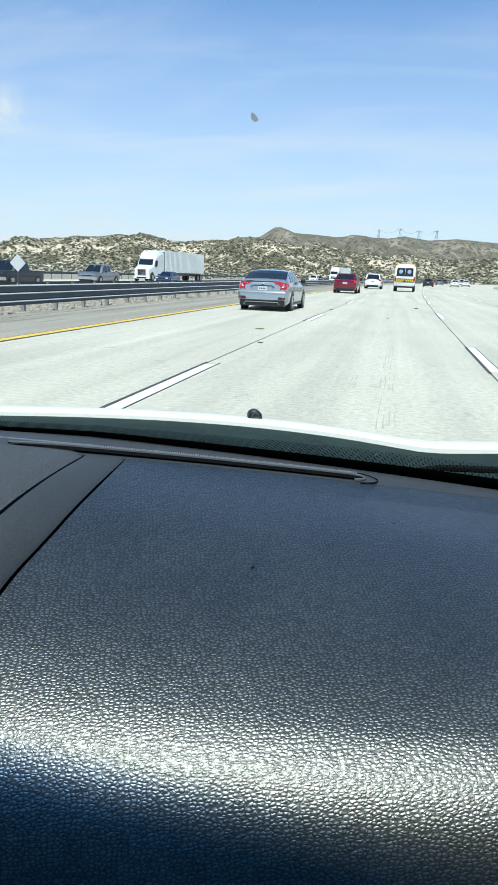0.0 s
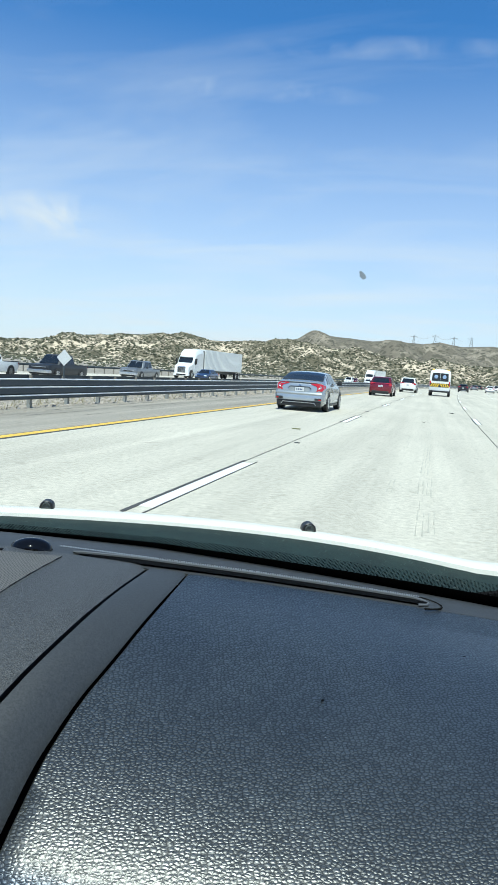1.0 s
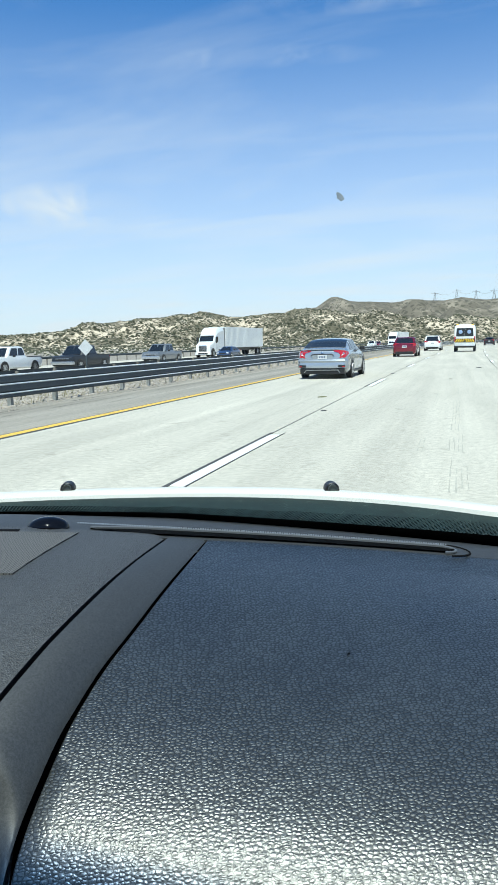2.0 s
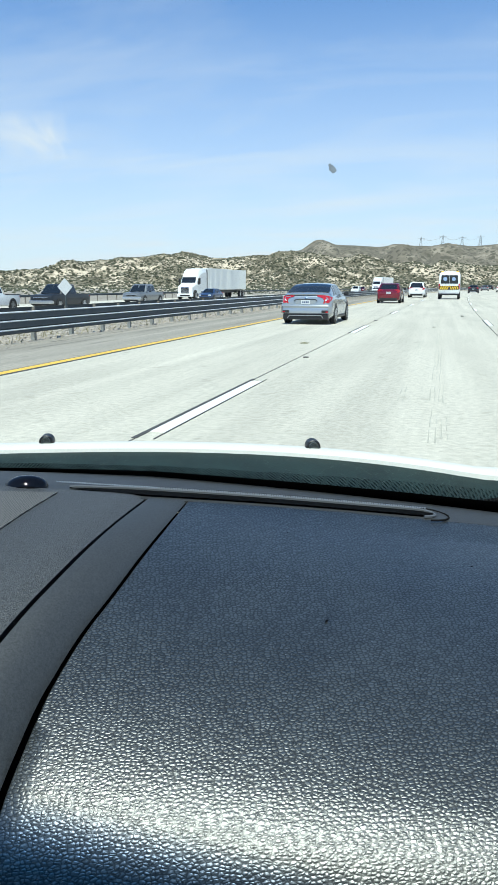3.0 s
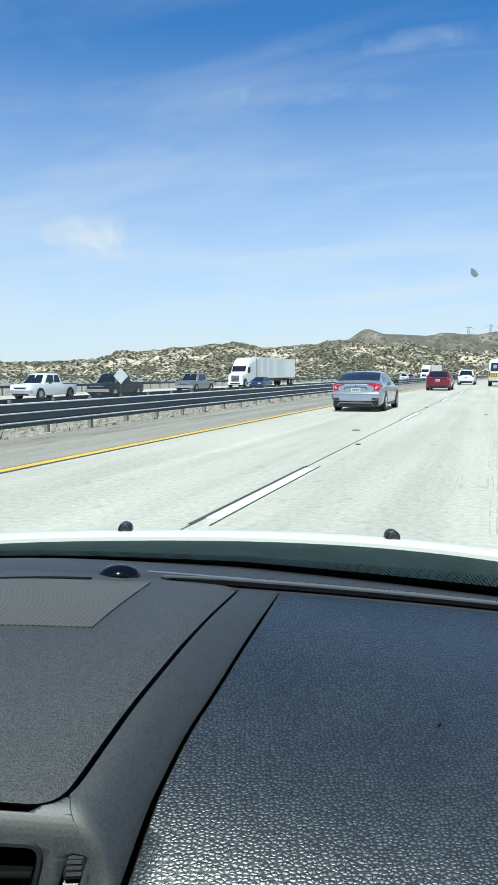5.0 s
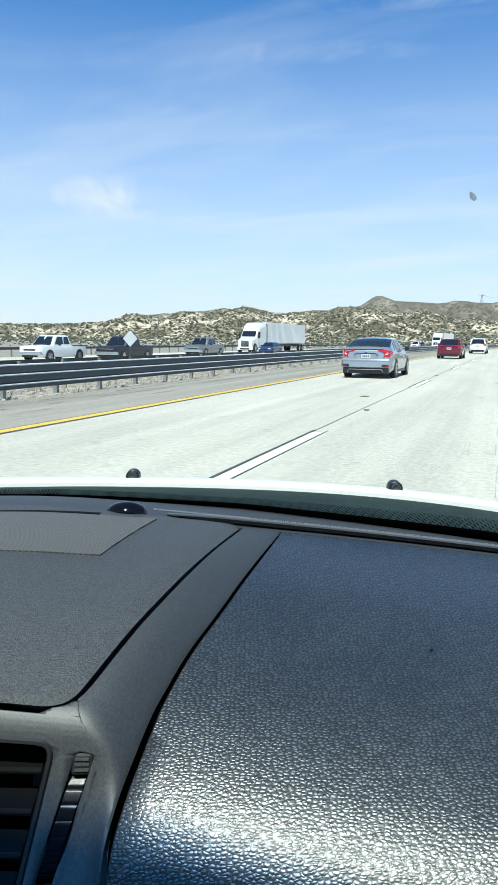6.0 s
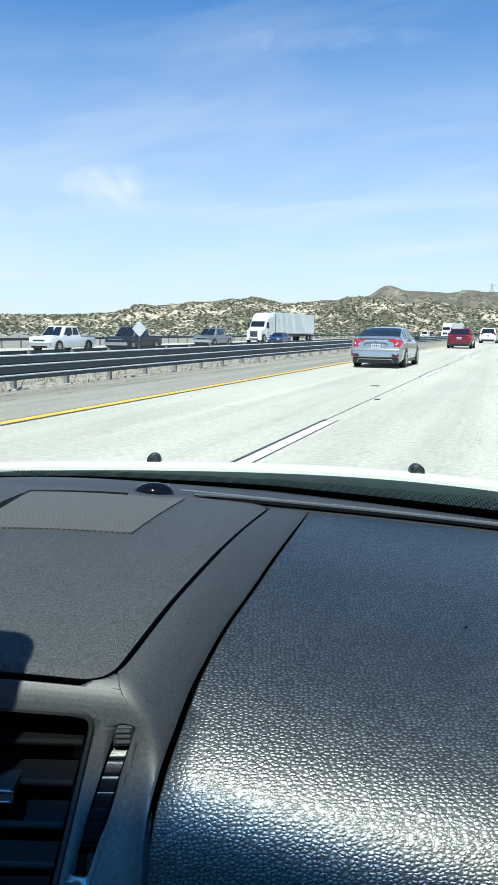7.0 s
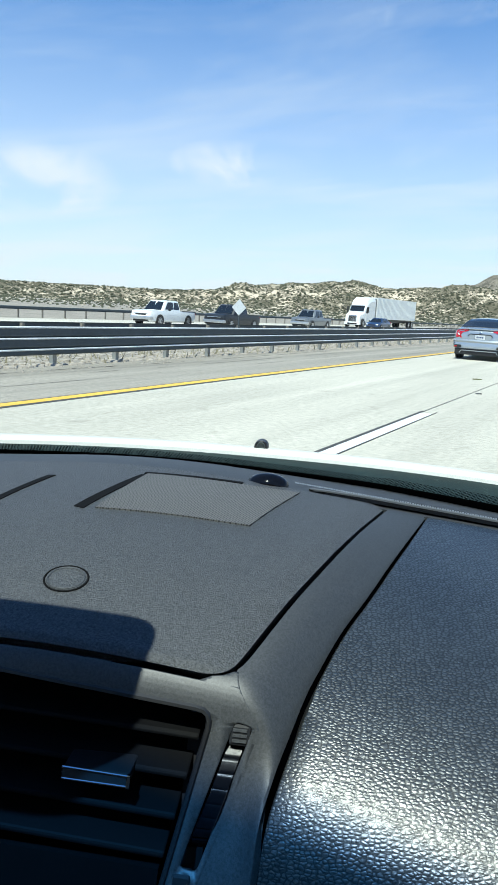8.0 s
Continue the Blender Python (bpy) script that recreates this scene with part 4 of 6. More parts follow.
def arch(bm, u, v0, v1, z0, half, high, steps=10):
    """A block with an arched top, between v0 and v1."""
    line = [(u - half, z0), (u + half, z0)]
    line += [(u + half * math.cos(math.pi * k / steps), z0 + 0.45 * high + 0.55 * high * math.sin(math.pi * k / steps)) for k in range(steps + 1)]
    rings = [[bm.verts.new((a + (u - a) * g, v, z - (z - z0) * g)) for a, z in line] for v, g in ((v0, 0.07), (v0 + 0.002, 0.0), (v1 - 0.008, 0.0), (v1, 0.3))]
    n = len(line)
    for a, b in zip(rings, rings[1:]):
        for k in range(n):
            bm.faces.new((a[k], a[(k + 1) % n], b[(k + 1) % n], b[k]))
    bm.faces.new(rings[0]); bm.faces.new(rings[-1][::-1])


for u in (-0.072, 0.557):
    v, z = hood_v(u) + 0.055, 0.948 - hood_fall(u)
    bm = bmesh.new()
    arch(bm, u, v - 0.014, v + 0.022, z - 0.008, 0.0168, 0.029)
    noz = part("washer_nozzle", bm, BLACK, hood, "black washer nozzle", True)
    bm = bmesh.new()
    arch(bm, u, v - 0.0155, v - 0.0135, z - 0.004, 0.0105, 0.022)
    part("nozzle_face", bm, JETFACE, noz, "grey-green nozzle face", True)

# wiper: pivot, arm and blade at the foot of the windscreen
wiper = dome("wiper", (0.82, 1.19, 0.9), 0.016, 0.02, MATT, own, "black wiper pivot cap")
bm = bmesh.new()
tube(bm, [(0.82, 1.19, 0.912), (0.88, 1.185, 0.922), (0.98, 1.155, 0.926), (1.2, 1.115, 0.93)], 0.007, closed=False)
part("arm", bm, MATT, wiper)
# cabin shell behind and above the camera, and the mirror whose shade falls on the pod
SIDEGLASS = glass_pane("side_glass", (0.9, 0.93, 0.92))
HEAD = material("grey_headliner", (0.35, 0.35, 0.34), 0.95, vary=0.1, scale=8, fine=200)
rows = [[(u, v, z - 0.05 * (u - 0.05) ** 2) for u in [lerp(-0.9, 1.0, j / 8) for j in range(9)]] for v, z in ((-0.2, 1.775), (-0.27, 1.79), (-0.6, 1.79), (-1.6, 1.7))]
grid("roof", rows, HEAD, own, "grey cloth headliner", 0.03)
box("rear_wall", -0.96, 1.06, -1.66, -1.6, 0.3, 1.7, BLACK, own)
box("door_panel", 1.04, 1.07, -1.6, 1.2, 0.3, 1.0, BLACK, own)
box("door_panel", -0.97, -0.94, -1.6, 1.2, 0.3, 1.0, BLACK, own)
box("cabin_floor", -0.94, 1.04, -1.6, 1.2, 0.28, 0.32, BLACK, own)
# white outer skin: sides with wheel arches, bumpers, roof, pillars and side glass
def side_outline():
    arc = lambda v, a0, a1: [(v + 0.39 * math.cos(radians(lerp(a0, a1, k / 12))), 0.33 + 0.39 * math.sin(radians(lerp(a0, a1, k / 12)))) for k in range(13)]
    return [(2.6, 0.3), (2.55, 0.37), (2.43, 0.40), (2.13, 0.585), (1.73, 0.765), (1.48, 0.865), (1.33, 0.895), (1.2, 0.93), (-0.4, 1.0), (-1.75, 1.0), (-1.84, 0.75), (-1.8, 0.27), (-1.14, 0.27)] + arc(-0.75, 180, 0) + arc(1.72, 180, 0)


for u, w in ((-1.03, 0.035), (1.10, 0.035)):
    bm = bmesh.new()
    f = bm.faces.new([bm.verts.new((u, v, z)) for v, z in side_outline()])
    r = bmesh.ops.extrude_face_region(bm, geom=[f])
    bmesh.ops.translate(bm, verts=[g for g in r["geom"] if isinstance(g, bmesh.types.BMVert)], vec=(w, 0, 0))
    side = part("side_skin", bm, WHITEPAINT, own, "white painted door and fender side")
    o = u - 0.004 if u < 0 else u + w + 0.001
    for v in (0.75, -0.25, -1.3):
        box("door_gap", o, o + 0.003, v, v + 0.006, 0.35, 0.95, BLACK, side)
    for v in (0.0, -1.05):
        box("handle", o - 0.012, o + 0.015, v, v + 0.16, 0.82, 0.845, WHITEPAINT, side, "", 0.006)
    q = -0.97 if u < 0 else 1.07
    inner = -0.88 if u < 0 else 0.98
    for (va, za), (vb, zb) in (((1.12, 0.95), (-0.16, 1.75)), ((-0.3, 0.99), (-0.35, 1.74)), ((-1.6, 0.99), (-1.5, 1.72))):
        bm = bmesh.new()
        tube(bm, [(q, va, za), (inner, vb, zb)], 0.04, closed=False)
        part("pillar", bm, BLACK, own, "dark roof pillar")
    for v0, v1, t0, t1 in ((0.95, -0.26, 0.0, -0.31), (-0.36, -1.54, -0.41, -1.46)):
        pane("side_glass", [(q, v0, 1.0), (q, v1, 1.0), (inner, t1, 1.7), (inner, t0, 1.7)], SIDEGLASS, own, "clear side window", 0.004)
    box("headlamp", q - 0.12, q + 0.05, 2.2, 2.5, 0.40, 0.47, CLEARLAMP, own, "clear headlamp", 0.03)
    box("tail_lamp", q - 0.03, q + 0.04, -1.87, -1.75, 0.75, 1.05, REDLAMP, own, "red tail lamp", 0.02)
box("front_bumper", -1.02, 1.12, 2.42, 2.72, 0.22, 0.40, WHITEPAINT, own, "white front bumper", 0.06)
box("grille", -0.4, 0.5, 2.71, 2.73, 0.25, 0.36, BLACK, own, "dark radiator grille", 0.005)
box("tailgate", -1.0, 1.1, -1.8, -1.68, 0.3, 1.02, WHITEPAINT, own, "white tailgate", 0.04)
pane("rear_glass", [(-0.9, -1.76, 1.02), (1.0, -1.76, 1.02), (0.94, -1.64, 1.68), (-0.84, -1.64, 1.68)], GLASSDARK, own, "dark rear window", 0.006)
rows = [[(u, v, z - 0.05 * (u - 0.05) ** 2) for u in [lerp(-0.92, 1.02, j / 12) for j in range(13)]] for v, z in ((-0.205, 1.81), (-0.3, 1.835), (-0.6, 1.84), (-1.2, 1.82), (-1.6, 1.75), (-1.7, 1.69))]
grid("roof_skin", rows, WHITEPAINT, own, "white painted roof", 0.01)
# unseen mirror: a flat slab outlined so that its shade fits the pod
bm = bmesh.new()
f = bm.faces.new([bm.verts.new((u, v, 1.425)) for u, v in rounded([(-0.45, 0.18), (-0.21, 0.18), (-0.162, 0.205), (-0.121, 0.265), (-0.114, 0.34), (-0.45, 0.34)], 0.034, 6)])
r = bmesh.ops.extrude_face_region(bm, geom=[f])
bmesh.ops.translate(bm, verts=[g for g in r["geom"] if isinstance(g, bmesh.types.BMVert)], vec=(0, 0, 0.04))
part("rear_mirror", bm, BLACK, own, "black rear-view mirror")


# ---- vehicles ----
def paint(name, color, metal=0.35, rough=0.32, coat=0.7):
    return material(name, color, rough, metal, coat=coat, vary=0.04, scale=3, fine=60)


SILVER = paint("silver_car_paint", (0.37, 0.40, 0.43), 0.55, 0.24)
RED = paint("red_car_paint", (0.16, 0.006, 0.022), 0.3, 0.25)
PEARL = paint("white_vehicle_paint", (0.74, 0.75, 0.75), 0.0)
CHARCOAL = paint("dark_car_paint", (0.014, 0.017, 0.022), 0.1, 0.45, 0.25)
BLUE = paint("blue_car_paint", (0.03, 0.06, 0.14), 0.4)
GREY = paint("grey_car_paint", (0.2, 0.21, 0.22), 0.5)


def wheel_at(parent, x, y, r, w, spokes=10):
    """Tyre and spoked rim; x is the outer face's side."""
    s = 1 if x > 0 else -1
    bm = bmesh.new()
    ring = ((0.62, 0.0), (0.9, 0.0), (0.98, 0.12), (1.0, 0.3), (1.0, 0.7), (0.98, 0.88), (0.9, 1.0), (0.62, 1.0))
    seg = 24
    vs = [[bm.verts.new((x - s * w * d, y + r * q * math.cos(2 * math.pi * k / seg), r + r * q * math.sin(2 * math.pi * k / seg))) for q, d in ring] for k in range(seg)]
    for k in range(seg):
        a, b = vs[k], vs[(k + 1) % seg]
        for j in range(len(ring)):
            bm.faces.new((a[j], a[(j + 1) % len(ring)], b[(j + 1) % len(ring)], b[j]))
    hub = part("wheel", bm, RUBBER, parent, "black tyre on a spoked rim", True)
    bm = bmesh.new()
    for k in range(seg):
        a, b = 2 * math.pi * k / seg, 2 * math.pi * (k + 1) / seg
        for q0, q1, d0, d1 in ((0.58, 0.66, 0.03, 0.01),):
            bm.faces.new([bm.verts.new((x - s * w * d, y + r * q * math.cos(t), r + r * q * math.sin(t))) for q, d, t in ((q0, d0, a), (q1, d1, a), (q1, d1, b), (q0, d0, b))])
    for k in range(spokes):
        a = 2 * math.pi * k / spokes
        t = Vector((0, math.cos(a), math.sin(a))); n = Vector((0, -math.sin(a), math.cos(a)))
        c = Vector((x - s * w * 0.04, y, r))
        bm.faces.new([bm.verts.new(c + t * r * q + n * r * g) for q, g in ((0.1, -0.07), (0.6, -0.05), (0.6, 0.05), (0.1, 0.07))])
    bmesh.ops.create_circle(bm, cap_ends=True, radius=r * 0.16, segments=12, matrix=Matrix.Translation((x - s * w * 0.02, y, r)) @ Matrix.Rotation(math.pi / 2, 4, "Y"))
    bmesh.ops.recalc_face_normals(bm, faces=bm.faces)
    bmesh.ops.solidify(bm, geom=bm.faces[:], thickness=0.012)
    part("rim", bm, ALLOY, hub, "silver alloy rim")
    bm = bmesh.new()
    bmesh.ops.create_cone(bm, cap_ends=True, radius1=r * 0.62, radius2=r * 0.62, depth=w * 0.5, segments=20, matrix=Matrix.Translation((x - s * w * 0.45, y, r)) @ Matrix.Rotation(math.pi / 2, 4, "Y"))
    part("brake_drum", bm, BLACK, hub)


def loft(stations):
    """Body shell: stations of (y, half width, z low, z shoulder, z top), rounded across."""
    bm = bmesh.new()
    rings = []
    for y, w, zl, zs, zt in stations:
        half = [(w * 0.86, zl), (w * 0.97, lerp(zl, zs, 0.12)), (w, lerp(zl, zs, 0.45)), (w * 0.99, lerp(zl, zs, 0.78)), (w * 0.95, zs), (w * 0.85, lerp(zs, zt, 0.6)), (w * 0.6, lerp(zs, zt, 0.9)), (w * 0.25, zt)]
        pts = [(-a, b) for a, b in reversed(half)] 
        full = half + pts
        rings.append([bm.verts.new((a, y, b)) for a, b in full])
    m = len(rings[0])
    for a, b in zip(rings, rings[1:]):
        for k in range(m):
            bm.faces.new((a[k], a[(k + 1) % m], b[(k + 1) % m], b[k]))
    bm.faces.new(rings[0]); bm.faces.new(rings[-1][::-1])
    return bm


def cabin(bm, low, high):
    """Greenhouse: rows of (y0, y1, half width, z) from the belt to the roof."""
    rings = []
    for y0, y1, w, z in (low, *high):
        r = 0.10
        pts = [(-w, y0 + r), (-w + r, y0), (0, y0 - 0.04), (w - r, y0), (w, y0 + r), (w, y1 - r), (w - r, y1), (0, y1 + 0.05), (-w + r, y1), (-w, y1 - r)]
        rings.append([bm.verts.new((a, b, z)) for a, b in pts])
    m = len(rings[0])
    for a, b in zip(rings, rings[1:]):
        for k in range(m):
            bm.faces.new((a[k], a[(k + 1) % m], b[(k + 1) % m], b[k]))
    bm.faces.new(rings[-1])
    return bm


KINDS = {
    # length, width, clearance, shoulder, belt, roof, cabin: rear belt, front belt, rear roof, front roof (from the tail), wheel radius
    "sedan": dict(L=4.63, W=1.80, c=0.2, sh=0.93, hood=0.88, tail=1.02, roof=1.42, cab=(0.45, 3.45, 1.25, 2.65), r=0.325, wb=(0.95, 3.65)),
    "hatch": dict(L=4.3, W=1.79, c=0.2, sh=0.98, hood=0.98, tail=1.05, roof=1.48, cab=(0.06, 3.25, 0.72, 2.4), r=0.33, wb=(0.85, 3.4)),
    "suv": dict(L=4.6, W=1.85, c=0.23, sh=1.05, hood=1.06, tail=1.12, roof=1.68, cab=(0.05, 3.4, 0.3, 2.6), r=0.36, wb=(0.9, 3.6)),
    "pickup": dict(L=5.8, W=2.0, c=0.3, sh=1.15, hood=1.15, tail=1.12, roof=1.9, cab=(2.05, 4.45, 2.2, 3.75), r=0.4, wb=(1.15, 4.75)),
    "van": dict(L=5.5, W=2.0, c=0.25, sh=1.15, hood=1.2, tail=1.2, roof=2.0, cab=(0.04, 4.7, 0.12, 4.1), r=0.37, wb=(1.0, 4.3)),
}


SALOON = (
    # y: half width, sill, belt height, belt half width, roof edge half width and height, crown height
    (0.0, 0.70, 0.42, 0.80, 0.66, 0.52, 0.93, 0.945), (0.05, 0.80, 0.30, 0.86, 0.77, 0.63, 0.99, 1.01), (0.15, 0.86, 0.24, 0.90, 0.83, 0.72, 1.02, 1.04),
    (0.35, 0.89, 0.2, 0.93, 0.85, 0.75, 1.04, 1.065), (0.60, 0.895, 0.2, 0.945, 0.85, 0.735, 1.12, 1.15), (1.0, 0.90, 0.2, 0.95, 0.85, 0.69, 1.26, 1.295),
    (1.4, 0.90, 0.2, 0.945, 0.845, 0.645, 1.345, 1.385), (2.0, 0.90, 0.2, 0.94, 0.84, 0.625, 1.37, 1.415), (2.6, 0.90, 0.2, 0.93, 0.835, 0.625, 1.335, 1.385),
    (3.1, 0.90, 0.2, 0.92, 0.83, 0.65, 1.165, 1.21), (3.5, 0.895, 0.2, 0.91, 0.82, 0.68, 0.98, 1.01), (3.9, 0.885, 0.2, 0.86, 0.80, 0.62, 0.92, 0.95),
    (4.3, 0.84, 0.2, 0.76, 0.74, 0.55, 0.82, 0.84), (4.55, 0.72, 0.24, 0.62, 0.62, 0.45, 0.68, 0.70), (4.63, 0.60, 0.3, 0.54, 0.5, 0.35, 0.58, 0.6))


def saloon_section(y):
    """Half outline of the body at y, from the sill to the roof's middle."""
    w, zl, zb, xb, xc, zc, zt = (interp(y, [(r[0], r[k]) for r in SALOON]) for k in range(1, 8))
    return [(w * 0.88, zl), (w * 0.985, zl + 0.1), (w, lerp(zl, zb, 0.5)), (w * 0.985, lerp(zl, zb, 0.82)), (xb, zb), (lerp(xb, xc, 0.5) + 0.012, lerp(zb, zc, 0.5)), (xc, zc), (xc * 0.62, lerp(zc, zt, 0.72)), (0.0, zt)]


def saloon_point(y, s, out=0.0):
    """A point of the skin: s runs over the nine points of the half outline."""
    sec = saloon_section(y)
    i = min(7, int(s))
    x, z = lerp(sec[i][0], sec[i + 1][0], s - i), lerp(sec[i][1], sec[i + 1][1], s - i)
    dx, dz = sec[i + 1][0] - sec[i][0], sec[i + 1][1] - sec[i][1]
    d = math.hypot(dx, dz)
    return (x + out * dz / d, z - out * dx / d)


def skin_patch(name, ya, yb, s0, s1, side, mat, parent, label, slant=0.0, out=0.008):
    """A pane that follows the saloon's skin; side 0 spans the whole width."""
    rows = []
    for i in range(9):
        row = []
        f = i / 8
        if side:
            for j in range(7):
                g = j / 6
                x, z = saloon_point(lerp(ya + slant * g, yb - slant * 0.6 * g, f), lerp(s0, s1, g), out)
                row.append((side * x, lerp(ya + slant * g, yb - slant * 0.6 * g, f), z))
        else:
            y = lerp(ya, yb, f)
            ss = [lerp(s0, 8, j / 6) for j in range(7)]
            pts = [saloon_point(y, q, 0.0) for q in ss]
            row = [(x, y - out, z + out) for x, z in pts] + [(-x, y - out, z + out) for x, z in reversed(pts[:-1])]
        rows.append(row)
    return grid(name, rows, mat, parent, label, 0.004)


def saloon(body, m, label, group):
    """A fastback four-door car; its tail stands at the pose's origin."""
    ob = thing("sedan", m, label, "sedan", group)
    ys = [0.0, 0.02, 0.05, 0.09, 0.15, 0.24] + [0.35 + 4.15 * k / 30 for k in range(31)] + [4.55, 4.6, 4.63]
    bm = bmesh.new()
    rings = []
    for y in ys:
        sec = saloon_section(y)
        rings.append([bm.verts.new((x, y, z)) for x, z in sec] + [bm.verts.new((-x, y, z)) for x, z in reversed(sec[:-1])])
    for a, b in zip(rings, rings[1:]):
        for k in range(len(a)):
            bm.faces.new((a[k], b[k], b[(k + 1) % len(a)], a[(k + 1) % len(a)]))
    bm.faces.new(rings[0]); bm.faces.new(rings[-1][::-1])
    bmesh.ops.recalc_face_normals(bm, faces=bm.faces)
    part("body", bm, body, ob, "", True)
    skin_patch("rear_window", 0.44, 1.3, 6.06, 8, 0, GLASSDARK, ob, "dark sloping rear window")
    skin_patch("windscreen", 3.42, 2.68, 6.2, 8, 0, GLASSDARK, ob, "dark windscreen", out=0.004)
    for s in (-1, 1):
        for ya, yb, sl in ((0.72, 1.3, 0.32), (1.34, 2.12, 0.05), (2.17, 3.1, 0.02)):
            skin_patch("side_window", ya, yb, 4.2, 5.85, s, GLASSDARK, ob, "dark tinted side window", sl)
        for y in (1.55, 2.15):
            box("door_handle", min(s * 0.885, s * 0.915), max(s * 0.885, s * 0.915), y, y + 0.2, 0.80, 0.825, body, ob, "", 0.008)
        for y in (0.95, 3.65):
            bm = bmesh.new()
            bmesh.ops.create_cone(bm, cap_ends=True, radius1=0.365, radius2=0.365, depth=0.02, segments=24, matrix=Matrix.Translation((s * 0.892, y, 0.34)) @ Matrix.Rotation(math.pi / 2, 4, "Y"))
            part("wheel_arch", bm, BLACK, ob, "dark wheel arch")
            wheel_at(ob, s * 0.912, y, 0.325, 0.21)
        box("door_mirror", min(s * 0.88, s * 1.05), max(s * 0.88, s * 1.05), 2.85, 2.98, 0.96, 1.09, BLACK, ob, "black door mirror", 0.03)
        box("sill", min(s * 0.84, s * 0.885), max(s * 0.84, s * 0.885), 1.35, 3.25, 0.19, 0.27, BLACK, ob, "", 0.01)
        lamp = pane("tail_lamp", [(s * 0.40, -0.012, 0.985), (s * 0.62, 0.01, 0.995), (s * 0.79, 0.1, 0.965), (s * 0.876, 0.30, 0.915), (s * 0.875, 0.24, 0.845), (s * 0.80, 0.025, 0.735), (s * 0.60, -0.012, 0.715), (s * 0.64, -0.014, 0.82), (s * 0.58, -0.014, 0.90), (s * 0.42, -0.014, 0.945)], REDLAMP, ob, "red hooked tail lamp", 0.03)
        pane("lamp_core", [(s * 0.66, -0.02, 0.80), (s * 0.74, -0.005, 0.82), (s * 0.72, -0.006, 0.86), (s * 0.69, -0.02, 0.85)], CLEARLAMP, lamp, "clear lamp core", 0.01)
        pocket = box("bumper_pocket", s * 0.68 - 0.12, s * 0.68 + 0.12, -0.088, -0.03, 0.40, 0.49, BLACK, ob, "black bumper pocket", 0.02)
        box("reflector", s * 0.75 - 0.04, s * 0.75 + 0.04, -0.094, -0.08, 0.415, 0.45, REDLAMP, pocket)
        box("headlamp", s * 0.6 - 0.14, s * 0.6 + 0.14, 4.42, 4.58, 0.56, 0.68, CLEARLAMP, ob, "clear headlamp", 0.03)
        bm = bmesh.new()
        tube(bm, [(s * 0.62, -0.07, 0.22), (s * 0.56, -0.075, 0.31), (0.0, -0.085, 0.31)], 0.013, closed=False)
        part("lower_lip", bm, ALLOY, ob, "bright lower bumper lip")
    # bumper: a bowed bar across the tail
    rows = []
    for dy, z in ((0.02, 0.665), (-0.055, 0.655), (-0.085, 0.62), (-0.06, 0.57), (-0.085, 0.5), (-0.08, 0.4), (-0.03, 0.37), (0.06, 0.36)):
        rows.append([(0.865 * k / 10, dy + 0.09 * abs(k / 10) ** 3 + (0.12 if abs(k) == 10 else 0), z) for k in range(-10, 11)])
    grid("bumper", rows, body, ob, "body-coloured bowed rear bumper", 0.02)
    box("diffuser", -0.78, 0.78, -0.05, 0.25, 0.17, 0.365, BLACK, ob, "black lower diffuser", 0.02)
    box("spoiler", -0.58, 0.58, -0.012, 0.13, 1.005, 1.035, body, ob, "", 0.012)
    pane("plate_recess", [(-0.40, -0.006, 0.85), (0.40, -0.006, 0.85), (0.33, -0.006, 0.675), (-0.33, -0.006, 0.675)], body, ob, "plate recess in the boot lid", 0.012)
    # a black tube paints the shade under the recess's upper edge
    bm = bmesh.new()
    tube(bm, [(-0.40, -0.018, 0.79), (-0.33, -0.02, 0.855), (0.33, -0.02, 0.855), (0.40, -0.018, 0.79)], 0.014, closed=False)
    part("recess_shade", bm, BLACK, ob, "painted shade over the plate")
    plate = box("number_plate", -0.16, 0.16, -0.03, -0.008, 0.69, 0.83, PLATE, ob, "white number plate", 0.005)
    for k in range(4):
        box("plate_bar", -0.115 + 0.06 * k, -0.075 + 0.06 * k, -0.034, -0.029, 0.735, 0.785, INK, plate)
    dome("badge", (0, -0.005, 0.90), 0.045, 0.03, CHROME, ob, "small chrome badge", squash=0.5)
    return ob


